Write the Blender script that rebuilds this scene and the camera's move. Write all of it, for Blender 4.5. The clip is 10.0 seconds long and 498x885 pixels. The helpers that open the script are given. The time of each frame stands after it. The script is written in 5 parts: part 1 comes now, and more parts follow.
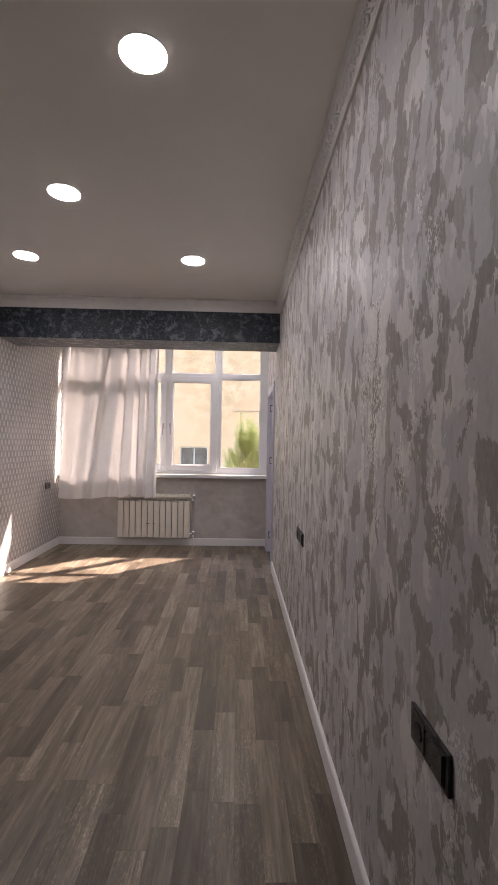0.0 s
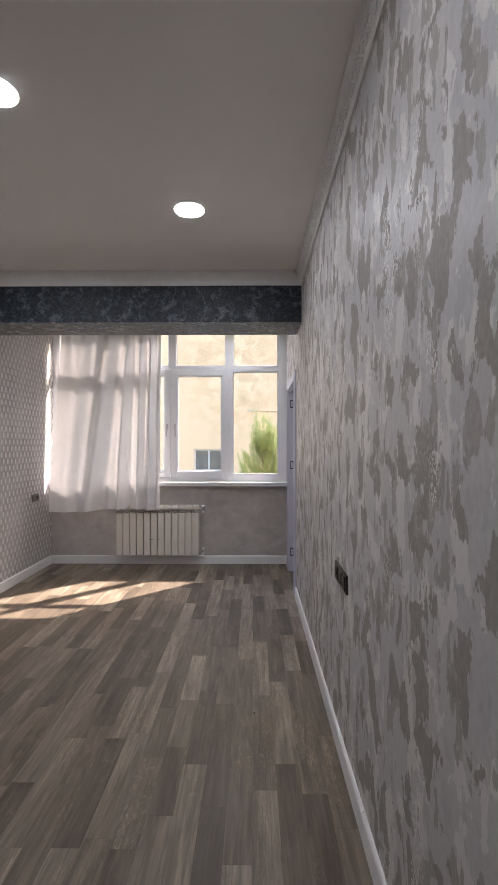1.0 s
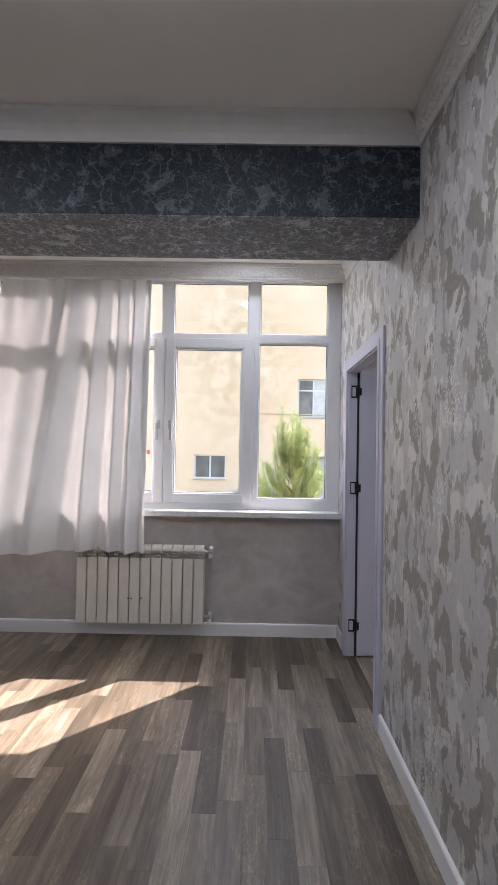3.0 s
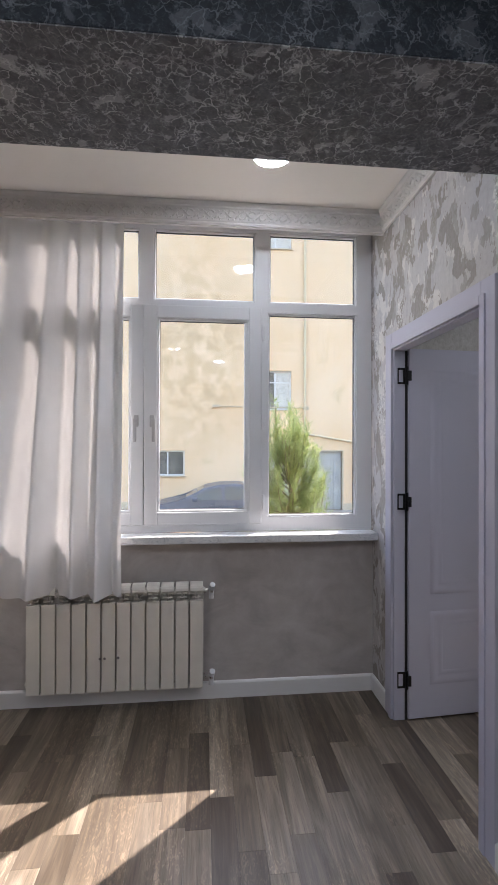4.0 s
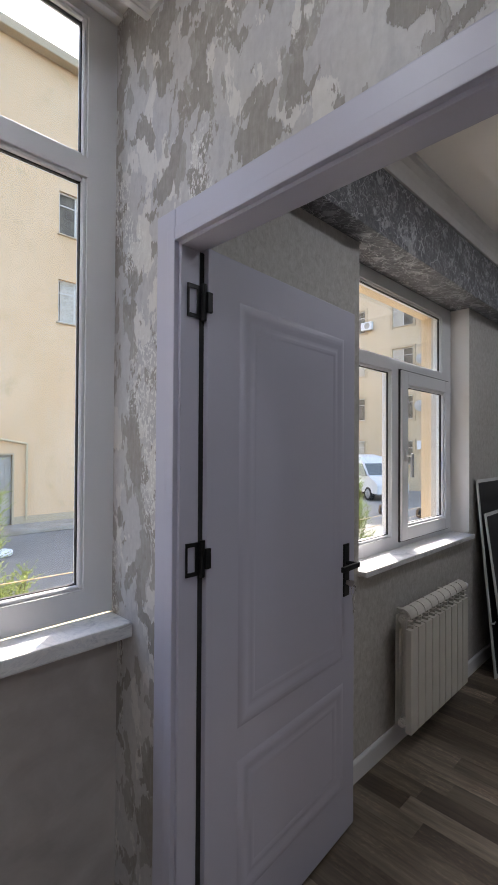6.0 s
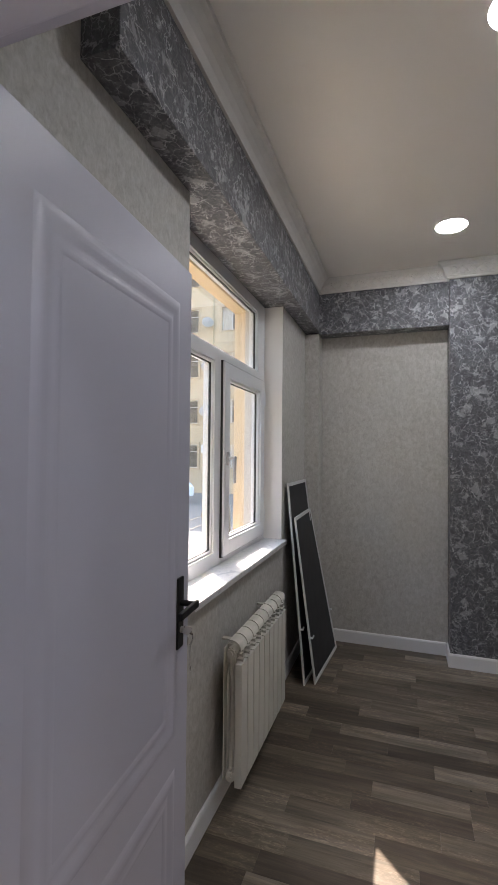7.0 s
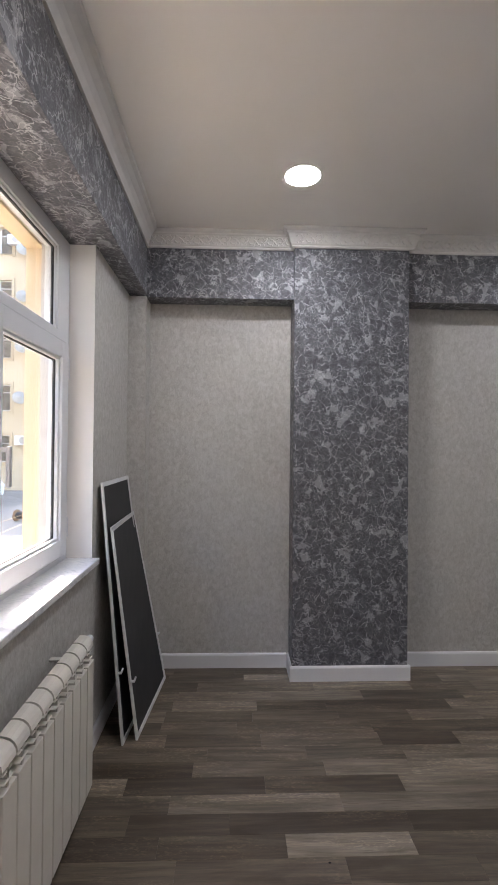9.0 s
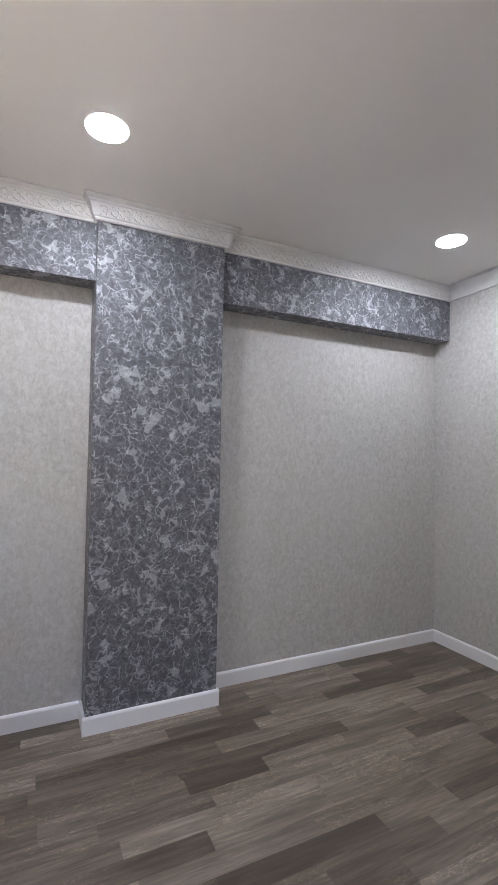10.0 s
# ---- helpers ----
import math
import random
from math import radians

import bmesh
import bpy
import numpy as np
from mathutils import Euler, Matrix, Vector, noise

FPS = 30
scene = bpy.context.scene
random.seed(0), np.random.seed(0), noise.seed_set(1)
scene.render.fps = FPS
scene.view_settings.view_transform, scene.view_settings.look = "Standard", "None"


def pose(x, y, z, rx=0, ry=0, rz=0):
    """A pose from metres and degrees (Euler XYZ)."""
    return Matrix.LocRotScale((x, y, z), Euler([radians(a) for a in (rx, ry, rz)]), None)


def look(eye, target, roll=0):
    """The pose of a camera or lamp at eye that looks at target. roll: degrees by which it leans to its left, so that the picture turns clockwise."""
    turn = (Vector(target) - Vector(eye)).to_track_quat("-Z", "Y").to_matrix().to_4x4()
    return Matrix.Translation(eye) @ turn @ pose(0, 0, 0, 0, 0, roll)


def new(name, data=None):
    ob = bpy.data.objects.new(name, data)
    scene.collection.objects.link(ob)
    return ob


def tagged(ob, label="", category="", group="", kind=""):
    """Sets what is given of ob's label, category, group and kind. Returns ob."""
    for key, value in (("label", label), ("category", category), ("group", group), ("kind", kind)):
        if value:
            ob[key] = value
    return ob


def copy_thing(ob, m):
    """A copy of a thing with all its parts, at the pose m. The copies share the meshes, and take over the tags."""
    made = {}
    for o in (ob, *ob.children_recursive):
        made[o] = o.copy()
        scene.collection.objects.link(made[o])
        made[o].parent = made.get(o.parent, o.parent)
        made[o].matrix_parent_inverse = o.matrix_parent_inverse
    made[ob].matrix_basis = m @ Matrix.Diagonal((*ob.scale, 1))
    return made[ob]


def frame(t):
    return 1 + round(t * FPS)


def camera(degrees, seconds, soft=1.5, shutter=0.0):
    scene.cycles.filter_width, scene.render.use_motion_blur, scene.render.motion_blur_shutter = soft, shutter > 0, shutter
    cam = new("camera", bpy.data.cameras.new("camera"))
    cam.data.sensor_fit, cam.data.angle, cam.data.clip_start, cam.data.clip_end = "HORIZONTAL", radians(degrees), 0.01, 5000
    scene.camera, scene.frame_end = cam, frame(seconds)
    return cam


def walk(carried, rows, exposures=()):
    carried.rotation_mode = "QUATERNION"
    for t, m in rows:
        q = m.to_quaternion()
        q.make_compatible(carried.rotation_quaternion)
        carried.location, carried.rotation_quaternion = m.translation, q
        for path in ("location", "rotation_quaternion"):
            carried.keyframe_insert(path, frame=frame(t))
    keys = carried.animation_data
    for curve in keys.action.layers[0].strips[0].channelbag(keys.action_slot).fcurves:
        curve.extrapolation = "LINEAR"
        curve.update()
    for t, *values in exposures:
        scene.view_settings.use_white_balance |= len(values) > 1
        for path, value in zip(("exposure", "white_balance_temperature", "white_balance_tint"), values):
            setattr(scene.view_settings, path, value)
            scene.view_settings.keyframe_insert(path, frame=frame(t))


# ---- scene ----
cam = camera(57.0, 10.0, soft=1.15)
PATH = [
    (0, (0.326, -0.118, 1.417), (0.379, 1.882, 1.426), 1.0),
    (0.5, (0.343, 0.287, 1.396), (0.407, 2.286, 1.408), -0.0),
    (1, (0.345, 0.744, 1.427), (0.326, 2.744, 1.441), -0.0),
    (1.5, (0.285, 1.219, 1.438), (0.213, 3.218, 1.46), 0.9),
    (2, (0.279, 1.72, 1.395), (0.305, 3.72, 1.431), 0.9),
    (2.5, (0.182, 2.233, 1.493), (0.129, 4.232, 1.497), 0.9),
    (3, (0.053, 2.649, 1.464), (0.038, 4.649, 1.499), 1.0),
    (4.3, (-0.341, 3.793, 1.533), (-0.061, 5.773, 1.535), -0.2),
    (4.5, (-0.265, 3.963, 1.504), (0.074, 5.934, 1.534), -0.4),
    (5, (-0.18, 4.358, 1.517), (0.419, 6.266, 1.54), -0.1),
    (5.5, (-0.083, 4.731, 1.5), (1.002, 6.41, 1.532), -0.1),
    (5.7, (-0.049, 4.842, 1.515), (1.186, 6.415, 1.54), -0.0),
    (6.8, (0.301, 5.318, 1.469), (2.105, 6.18, 1.521), 0.7),
    (7, (0.357, 5.381, 1.497), (2.25, 6.023, 1.545), 0.5),
    (7.5, (0.444, 5.49, 1.509), (2.431, 5.714, 1.554), 0.4),
    (8, (0.641, 5.523, 1.489), (2.638, 5.637, 1.516), 0.3),
    (8.5, (0.844, 5.475, 1.49), (2.834, 5.671, 1.515), 0.3),
    (9, (1.005, 5.461, 1.485), (3.004, 5.39, 1.506), 0.5),
    (9.5, (1.188, 5.445, 1.496), (3.134, 4.983, 1.539), 0.6),
    (10, (1.335, 5.372, 1.502), (3.14, 4.512, 1.556), 1.0),
]
EXPOSURES = [(0.0, 2.73, 7300, 26), (0.5, 2.73, 6900, 20), (1.5, 2.78, 6700, 19), (3.0, 2.73, 6400, 18), (4.5, 2.23, 6400, 17), (5.0, 2.03, 6600, 18), (5.5, 2.03, 6500, 17), (7.0, 2.63, 6700, 16), (8.0, 2.98, 6900, 17), (8.5, 2.98, 6900, 17), (9.0, 3.08, 6700, 19), (9.5, 3.48, 6250, 20), (10.0, 3.63, 6300, 19)]
walk(cam, [(t, look(eye, target, roll)) for t, eye, target, roll in PATH], EXPOSURES)

# ---- light ----
SUN_WAY = Vector((-1.08, -1.0, -1.52)).normalized()
world = bpy.data.worlds.new("sky")
scene.world = world
world.use_nodes = True
wn = world.node_tree
sky = wn.nodes.new("ShaderNodeTexSky")
sky.sky_type, sky.sun_disc = "NISHITA", False
sky.sun_elevation = math.asin(-SUN_WAY.z)
sky.sun_rotation = math.atan2(-SUN_WAY.x, -SUN_WAY.y)
sky.air_density, sky.dust_density = 1.2, 2.5
wn.links.new(sky.outputs[0], wn.nodes["Background"].inputs[0])
wn.nodes["Background"].inputs[1].default_value = 0.2
sun = new("sun", bpy.data.lights.new("sun", "SUN"))
sun.data.energy, sun.data.angle, sun.data.color = 3.2, radians(0.55), (1.0, 0.93, 0.84)
sun.matrix_world = look((8, 14, 20), Vector((8, 14, 20)) + SUN_WAY)


# ---- material helpers ----
class Mat:
    """A principled material with short-hand for its nodes."""

    def __init__(self, name, color=(0.8, 0.8, 0.8), rough=0.5, metal=0.0, spec=0.5):
        self.m = bpy.data.materials.new(name)
        self.m.use_nodes = True
        self.t = self.m.node_tree
        self.b = self.t.nodes["Principled BSDF"]
        self.put("Base Color", color)
        self.put("Roughness", rough)
        self.put("Metallic", metal)
        self.put("Specular IOR Level", spec)

    def node(self, kind, **values):
        n = self.t.nodes.new(kind)
        for k, v in values.items():
            self.feed(n.inputs[k.replace("_", " ")], v)
        return n

    def feed(self, socket, v):
        if isinstance(v, bpy.types.NodeSocket):
            self.t.links.new(v, socket)
        elif isinstance(v, tuple) and len(v) == 3 and socket.type == "RGBA":
            socket.default_value = (*v, 1)
        else:
            socket.default_value = v

    def put(self, name, v):
        self.feed(self.b.inputs[name], v)

    def coords(self, scale=(1, 1, 1), kind="Object", shift=None):
        c = self.node("ShaderNodeTexCoord").outputs[kind]
        if shift is not None:
            a = self.t.nodes.new("ShaderNodeVectorMath")
            self.t.links.new(c, a.inputs[0])
            self.t.links.new(shift, a.inputs[1])
            c = a.outputs[0]
        n = self.node("ShaderNodeMapping", Vector=c)
        n.inputs["Scale"].default_value = scale
        return n.outputs[0]

    def noise(self, vec, scale, detail=4.0, rough=0.55, warp=0.0, color=False):
        n = self.node("ShaderNodeTexNoise", Vector=vec, Scale=scale, Detail=detail, Roughness=rough, Distortion=warp)
        return n.outputs["Color" if color else "Fac"]

    def ramp(self, fac, *stops, mode="LINEAR"):
        n = self.node("ShaderNodeValToRGB", Fac=fac)
        n.color_ramp.interpolation = mode
        e = n.color_ramp.elements
        while len(e) < len(stops):
            e.new(0.5)
        for el, (p, c) in zip(e, stops):
            el.position = p
            el.color = (*c, 1) if isinstance(c, tuple) else (c, c, c, 1)
        return n.outputs[0]

    def mix(self, fac, a, b, mode="MIX"):
        n = self.t.nodes.new("ShaderNodeMix")
        n.data_type, n.blend_type = "RGBA", mode
        self.feed(n.inputs[0], fac)
        self.feed(n.inputs[6], a)
        self.feed(n.inputs[7], b)
        return n.outputs[2]

    def math(self, op, a, b=0.0, c=0.0):
        n = self.t.nodes.new("ShaderNodeMath")
        n.operation = op
        for i, v in enumerate((a, b, c)):
            self.feed(n.inputs[i], v)
        return n.outputs[0]

    def bump(self, height, strength=0.3, distance=0.002):
        n = self.node("ShaderNodeBump", Height=height, Strength=strength, Distance=distance)
        self.put("Normal", n.outputs[0])

    def random_shift(self, amount=37.0):
        r = self.t.nodes.new("ShaderNodeObjectInfo").outputs["Random"]
        r = self.math("FRACT", self.math("ADD", r, self.t.nodes.new("ShaderNodeNewGeometry").outputs["Random Per Island"]))
        n = self.t.nodes.new("ShaderNodeCombineXYZ")
        for i, k in enumerate((1.0, 1.7, 0.6)):
            self.t.links.new(self.math("MULTIPLY", r, amount * k), n.inputs[i])
        return n.outputs[0], r


def plain(name, color, rough=0.5, metal=0.0, spots=0.06, scale=18.0, bump=0.05):
    """Paint, plastic or metal with slight mottling and fine relief."""
    k = Mat(name, color, rough, metal)
    v = k.coords()
    n = k.noise(v, scale, 5)
    dark = tuple(c * (1 - spots * 2) for c in color)
    light = tuple(min(1, c * (1 + spots)) for c in color)
    k.put("Base Color", k.ramp(n, (0.3, dark), (0.7, light)))
    k.put("Roughness", k.ramp(k.noise(v, scale * 3, 3), (0.3, max(0.02, rough - min(0.07, spots))), (0.7, min(1, rough + min(0.09, spots * 1.5)))))
    k.bump(k.noise(v, scale * 12, 3), bump, 0.001)
    return k.m


# decorative plaster with vertical trowel patches and ragged drips
k = Mat("trowelled_plaster", rough=0.5, spec=0.35)
v = k.coords()
rag = k.noise(k.coords((85, 85, 30)), 1.0, 4, 0.7, color=True)


def ragged(scale, amount):
    """Coordinates whose fine jitter frays the edges of a patch."""
    add = k.t.nodes.new("ShaderNodeVectorMath")
    add.operation = "MULTIPLY_ADD"
    k.t.links.new(rag, add.inputs[0])
    add.inputs[1].default_value = (amount, amount, amount)
    k.t.links.new(k.coords(scale), add.inputs[2])
    return add.outputs[0]


big = k.noise(ragged((9.4, 9.4, 6.0), 0.22), 1.0, 4, 0.56, 0.35)
second = k.noise(ragged((11.0, 11.0, 6.2), 0.24), 1.0, 4, 0.56, 0.3)
third = k.noise(ragged((15.0, 15.0, 7.0), 0.28), 1.0, 3, 0.55, 0.3)
wash = k.noise(k.coords((3.4, 3.4, 1.6)), 1.0, 3)
streak = k.noise(k.coords((120, 120, 9)), 1.0, 4, 0.6)
fine = k.noise(k.coords((60, 60, 40)), 1.0, 4)
base = k.ramp(wash, (0.36, (0.485, 0.472, 0.485)), (0.64, (0.54, 0.52, 0.505)))
patch = k.ramp(big, (0.548, 0.0), (0.556, 1.0))
light = k.ramp(second, (0.555, 0.0), (0.566, 1.0))
dark = k.ramp(third, (0.580, 0.0), (0.588, 1.0))
veil = k.ramp(third, (0.36, 0.55), (0.40, 0.0))
col = k.mix(veil, base, (0.41, 0.40, 0.415))
col = k.mix(light, col, (0.66, 0.635, 0.61))
col = k.mix(k.math("MULTIPLY", patch, 0.94), col, (0.275, 0.248, 0.220))
col = k.mix(k.math("MULTIPLY", dark, 0.8), col, (0.295, 0.268, 0.240))
col = k.mix(k.ramp(streak, (0.52, 0.0), (0.70, 0.16)), col, (0.62, 0.60, 0.58))
glit = k.math("MULTIPLY", k.ramp(k.noise(k.coords((5, 5, 2.2)), 1.0, 3), (0.575, 0.0), (0.64, 0.85)), k.ramp(k.noise(k.coords((150, 150, 95)), 1.0, 2), (0.54, 0.0), (0.57, 1.0)))
col = k.mix(glit, col, (0.82, 0.81, 0.78))
k.put("Base Color", k.mix(0.10, col, k.ramp(fine, (0.3, 0.1), (0.7, 0.8))))
k.put("Roughness", k.ramp(patch, (0.0, 0.48), (1.0, 0.62)))
k.put("Metallic", k.math("MULTIPLY", glit, 0.6))
hh = k.math("ADD", k.math("MULTIPLY", patch, -0.6), k.math("SUBTRACT", k.math("MULTIPLY", fine, 0.25), k.math("MULTIPLY", dark, 0.5)))
hh = k.math("ADD", hh, k.math("MULTIPLY", light, 0.4))
k.bump(k.math("ADD", hh, k.math("MULTIPLY", glit, 0.8)), 0.6, 0.0025)
M_TROWEL = k.m

# soft cloudy plaster below the window
k = Mat("cloudy_plaster", rough=0.6)
v = k.coords()
n1 = k.noise(k.coords((3, 3, 4.5)), 1.0, 6, 0.6, 0.8)
n2 = k.noise(v, 14, 5, 0.6)
c1 = k.ramp(n1, (0.33, (0.40, 0.362, 0.345)), (0.5, (0.485, 0.445, 0.425)), (0.67, (0.57, 0.535, 0.515)))
k.put("Base Color", k.mix(0.15, c1, k.ramp(n2, (0.3, 0.3), (0.7, 0.62))))
k.put("Roughness", k.ramp(n1, (0.3, 0.45), (0.7, 0.62)))
k.bump(n2, 0.2, 0.002)
M_CLOUD = k.m

# embossed rhombus wallpaper
k = Mat("rhombus_wallpaper", rough=0.5)
sep = k.t.nodes.new("ShaderNodeSeparateXYZ")
k.t.links.new(k.coords(), sep.inputs[0])
u = k.math("MULTIPLY", sep.outputs[1], 1 / 0.075)
w = k.math("MULTIPLY", sep.outputs[2], 1 / 0.13)
pa = k.math("PINGPONG", k.math("ADD", u, w), 0.5)
pb = k.math("PINGPONG", k.math("SUBTRACT", u, w), 0.5)
hi = k.math("MINIMUM", pa, pb)
facet = k.ramp(k.math("SUBTRACT", pa, pb), (0.0, (0.31, 0.293, 0.293)), (0.24, (0.62, 0.605, 0.59)))
wear = k.noise(k.coords((22, 22, 18)), 1.0, 5, 0.65)
rub = k.noise(k.coords((3, 3, 2)), 1.0, 4)
col = k.mix(k.ramp(wear, (0.46, 0.0), (0.66, 0.55)), facet, (0.52, 0.505, 0.495))
k.put("Base Color", k.mix(k.ramp(rub, (0.4, 0.0), (0.7, 0.4)), col, (0.60, 0.58, 0.565)))
k.bump(hi, 0.75, 0.008)
M_RHOMB = k.m


def veined(name, deep, mid, vein, vein_scale, amount=1.0, sheen=0.12):
    """Dark wallpaper with branching foil crackle and scattered pale leaf-like blots."""
    k = Mat(name, rough=0.42)
    k.put("Sheen Weight", sheen)
    k.put("Sheen Roughness", 0.35)
    k.put("Sheen Tint", (0.95, 0.9, 0.86))
    v = k.coords()

    def bent(scale, much):
        off = k.t.nodes.new("ShaderNodeVectorMath")
        off.operation = "MULTIPLY_ADD"
        k.t.links.new(k.noise(v, scale, 4, 0.65, color=True), off.inputs[0])
        off.inputs[1].default_value = (much, much, much)
        k.t.links.new(v, off.inputs[2])
        return off.outputs[0]

    def crackle(vec, scale, thin):
        cell = k.t.nodes.new("ShaderNodeTexVoronoi")
        cell.feature = "DISTANCE_TO_EDGE"
        cell.inputs["Scale"].default_value = scale
        k.t.links.new(vec, cell.inputs["Vector"])
        return k.ramp(cell.outputs["Distance"], (thin * 0.35, 1.0), (thin, 0.0))

    main = crackle(bent(11, 0.11), vein_scale, 0.040)
    thin = crackle(bent(22, 0.06), vein_scale * 1.9, 0.060)
    main = k.math("MULTIPLY", main, k.ramp(k.noise(v, 14, 4, 0.6), (0.44, 0.12), (0.56, 0.8)))
    thin = k.math("MULTIPLY", thin, k.ramp(k.noise(v, 17, 4, 0.6, 0.4), (0.47, 0.0), (0.58, 0.5)))
    line = k.math("MULTIPLY", k.math("MAXIMUM", main, thin), amount)
    blot = k.ramp(k.noise(bent(38, 0.04), 14, 3, 0.5, 0.6), (0.59, 0.0), (0.63, 0.85))
    tone = k.ramp(k.noise(v, 30, 5, 0.65, 0.5), (0.36, deep), (0.64, mid))
    fleck = k.ramp(k.noise(bent(60, 0.03), 75, 2, 0.5, 1.2), (0.56, 0.0), (0.62, 0.45))
    tone = k.mix(k.math("MULTIPLY", fleck, amount), tone, tuple(c * 0.4 for c in vein))
    foil = tuple(c * 0.66 for c in vein)
    col = k.mix(k.math("MULTIPLY", blot, 0.85 * amount), tone, foil)
    col = k.mix(line, col, vein)
    k.put("Base Color", col)
    k.put("Metallic", k.math("MULTIPLY", line, 0.45))
    k.put("Roughness", k.ramp(line, (0.0, 0.55), (1.0, 0.36)))
    k.put("Specular IOR Level", 0.4)
    k.bump(k.math("ADD", k.math("MULTIPLY", line, 1.0), k.noise(v, 90, 3)), 0.5, 0.0015)
    return k.m


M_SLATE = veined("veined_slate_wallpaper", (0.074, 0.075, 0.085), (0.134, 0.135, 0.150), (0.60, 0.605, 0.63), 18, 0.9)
# darker navy copy of the crackle paper: backlit shade put into the colour
M_NAVY_SHADED = veined("veined_navy_shaded_wallpaper", (0.006, 0.011, 0.018), (0.016, 0.025, 0.037), (0.30, 0.33, 0.37), 16, 0.45, 0.02)


# pale mottled wallpaper of the second room
k = Mat("mottled_wallpaper", rough=0.62)
v = k.coords((36, 36, 28))
n1 = k.noise(v, 1.0, 6, 0.7, 0.6)
n2 = k.noise(k.coords((2, 2, 1.4)), 1.0, 3)
n3 = k.noise(k.coords((130, 130, 60)), 1.0, 3)
c1 = k.ramp(n1, (0.36, (0.40, 0.378, 0.342)), (0.5, (0.49, 0.468, 0.43)), (0.64, (0.58, 0.56, 0.53)))
k.put("Base Color", k.mix(0.16, k.mix(k.ramp(n2, (0.35, 0.0), (0.65, 0.3)), c1, (0.55, 0.53, 0.50)), k.ramp(n3, (0.3, 0.3), (0.7, 0.7))))
k.bump(k.math("ADD", n1, k.math("MULTIPLY", n3, 0.5)), 0.35, 0.0025)
M_PAPER = k.m

# ceiling: stretched matt film, faintly mottled
k = Mat("matt_ceiling", rough=0.55)
v = k.coords()
k.put("Base Color", k.ramp(k.noise(v, 1.4, 4), (0.3, (0.86, 0.835, 0.80)), (0.7, (0.90, 0.875, 0.845))))
k.bump(k.noise(v, 160, 3), 0.12, 0.0008)
M_CEIL = k.m

# laminate planks
k = Mat("oak_laminate", rough=0.38)
shift, rnd = k.random_shift()
grain = k.noise(k.coords((60, 2.6, 1), shift=shift), 1.0, 6, 0.65, 0.35)
flame = k.noise(k.coords((13, 1.5, 1), shift=shift), 1.0, 5, 0.6, 0.9)
pores = k.noise(k.coords((230, 9, 1), shift=shift), 1.0, 3, 0.6)
tone = k.ramp(rnd, (0.0, (0.086, 0.066, 0.049)), (0.22, (0.124, 0.098, 0.073)), (0.45, (0.160, 0.129, 0.098)), (0.68, (0.204, 0.169, 0.131)), (0.86, (0.260, 0.219, 0.173)), (1.0, (0.098, 0.077, 0.058)))
col = k.mix(k.ramp(flame, (0.36, 0.0), (0.62, 0.9)), tone, k.mix(1.0, tone, (0.50, 0.475, 0.445), "MULTIPLY"))
col = k.mix(k.ramp(grain, (0.42, 0.0), (0.64, 0.6)), col, k.mix(1.0, col, (1.75, 1.70, 1.62), "MULTIPLY"))
fleck = k.noise(k.coords((75, 24, 1), shift=shift), 1.0, 3, 0.6, 1.6)
which = k.ramp(k.noise(k.coords((5, 1.2, 1), shift=shift), 1.0, 2), (0.46, 0.0), (0.58, 0.75))
col = k.mix(k.math("MULTIPLY", k.ramp(fleck, (0.53, 0.0), (0.61, 1.0)), which), col, k.mix(1.0, col, (1.75, 1.72, 1.66), "MULTIPLY"))
col = k.mix(k.ramp(pores, (0.56, 0.0), (0.68, 0.5)), col, (0.06, 0.047, 0.038))
k.put("Base Color", col)
dust = k.noise(k.coords((3, 3, 3), shift=shift), 1.0, 5)
k.put("Roughness", k.ramp(dust, (0.3, 0.33), (0.7, 0.48)))
k.bump(k.math("SUBTRACT", grain, k.math("MULTIPLY", pores, 0.8)), 0.25, 0.0006)
M_PLANK = k.m
M_SUB = plain("dark_underlay", (0.04, 0.032, 0.026), 0.8)

# marble sill
k = Mat("grey_marble", rough=0.25)
v = k.coords((5.5, 4, 9))
n = k.noise(v, 2.0, 5, 0.6, 1.8)
k.put("Base Color", k.ramp(n, (0.34, (0.50, 0.515, 0.545)), (0.44, (0.70, 0.705, 0.715)), (0.52, (0.77, 0.77, 0.77)), (0.58, (0.66, 0.67, 0.69)), (0.66, (0.76, 0.76, 0.765))))
k.put("Roughness", k.ramp(n, (0.3, 0.30), (0.7, 0.38)))
M_MARBLE = k.m

M_UPVC = plain("white_upvc", (0.72, 0.727, 0.745), 0.45, spots=0.006, scale=6)
M_HANDLE = plain("satin_grey_handle", (0.46, 0.46, 0.47), 0.35, spots=0.02)
M_GASKET = plain("black_gasket", (0.02, 0.02, 0.02), 0.6)
M_DOOR = plain("lilac_white_lacquer", (0.50, 0.497, 0.592), 0.42, spots=0.006, scale=4, bump=0.03)
M_TRIMW = plain("white_skirting", (0.78, 0.775, 0.78), 0.35, spots=0.008, scale=5)
M_CORN = plain("white_moulding", (0.74, 0.725, 0.705), 0.6, spots=0.03, scale=14, bump=0.12)
M_RAD = plain("cream_enamel", (0.72, 0.69, 0.63), 0.35, spots=0.03, scale=9)
M_RADB = plain("shaded_enamel", (0.60, 0.575, 0.53), 0.45, spots=0.04, scale=9)
M_CHROME = plain("brushed_nickel", (0.62, 0.60, 0.57), 0.28, 1.0)
M_BRASS = plain("brass", (0.60, 0.45, 0.22), 0.3, 1.0)
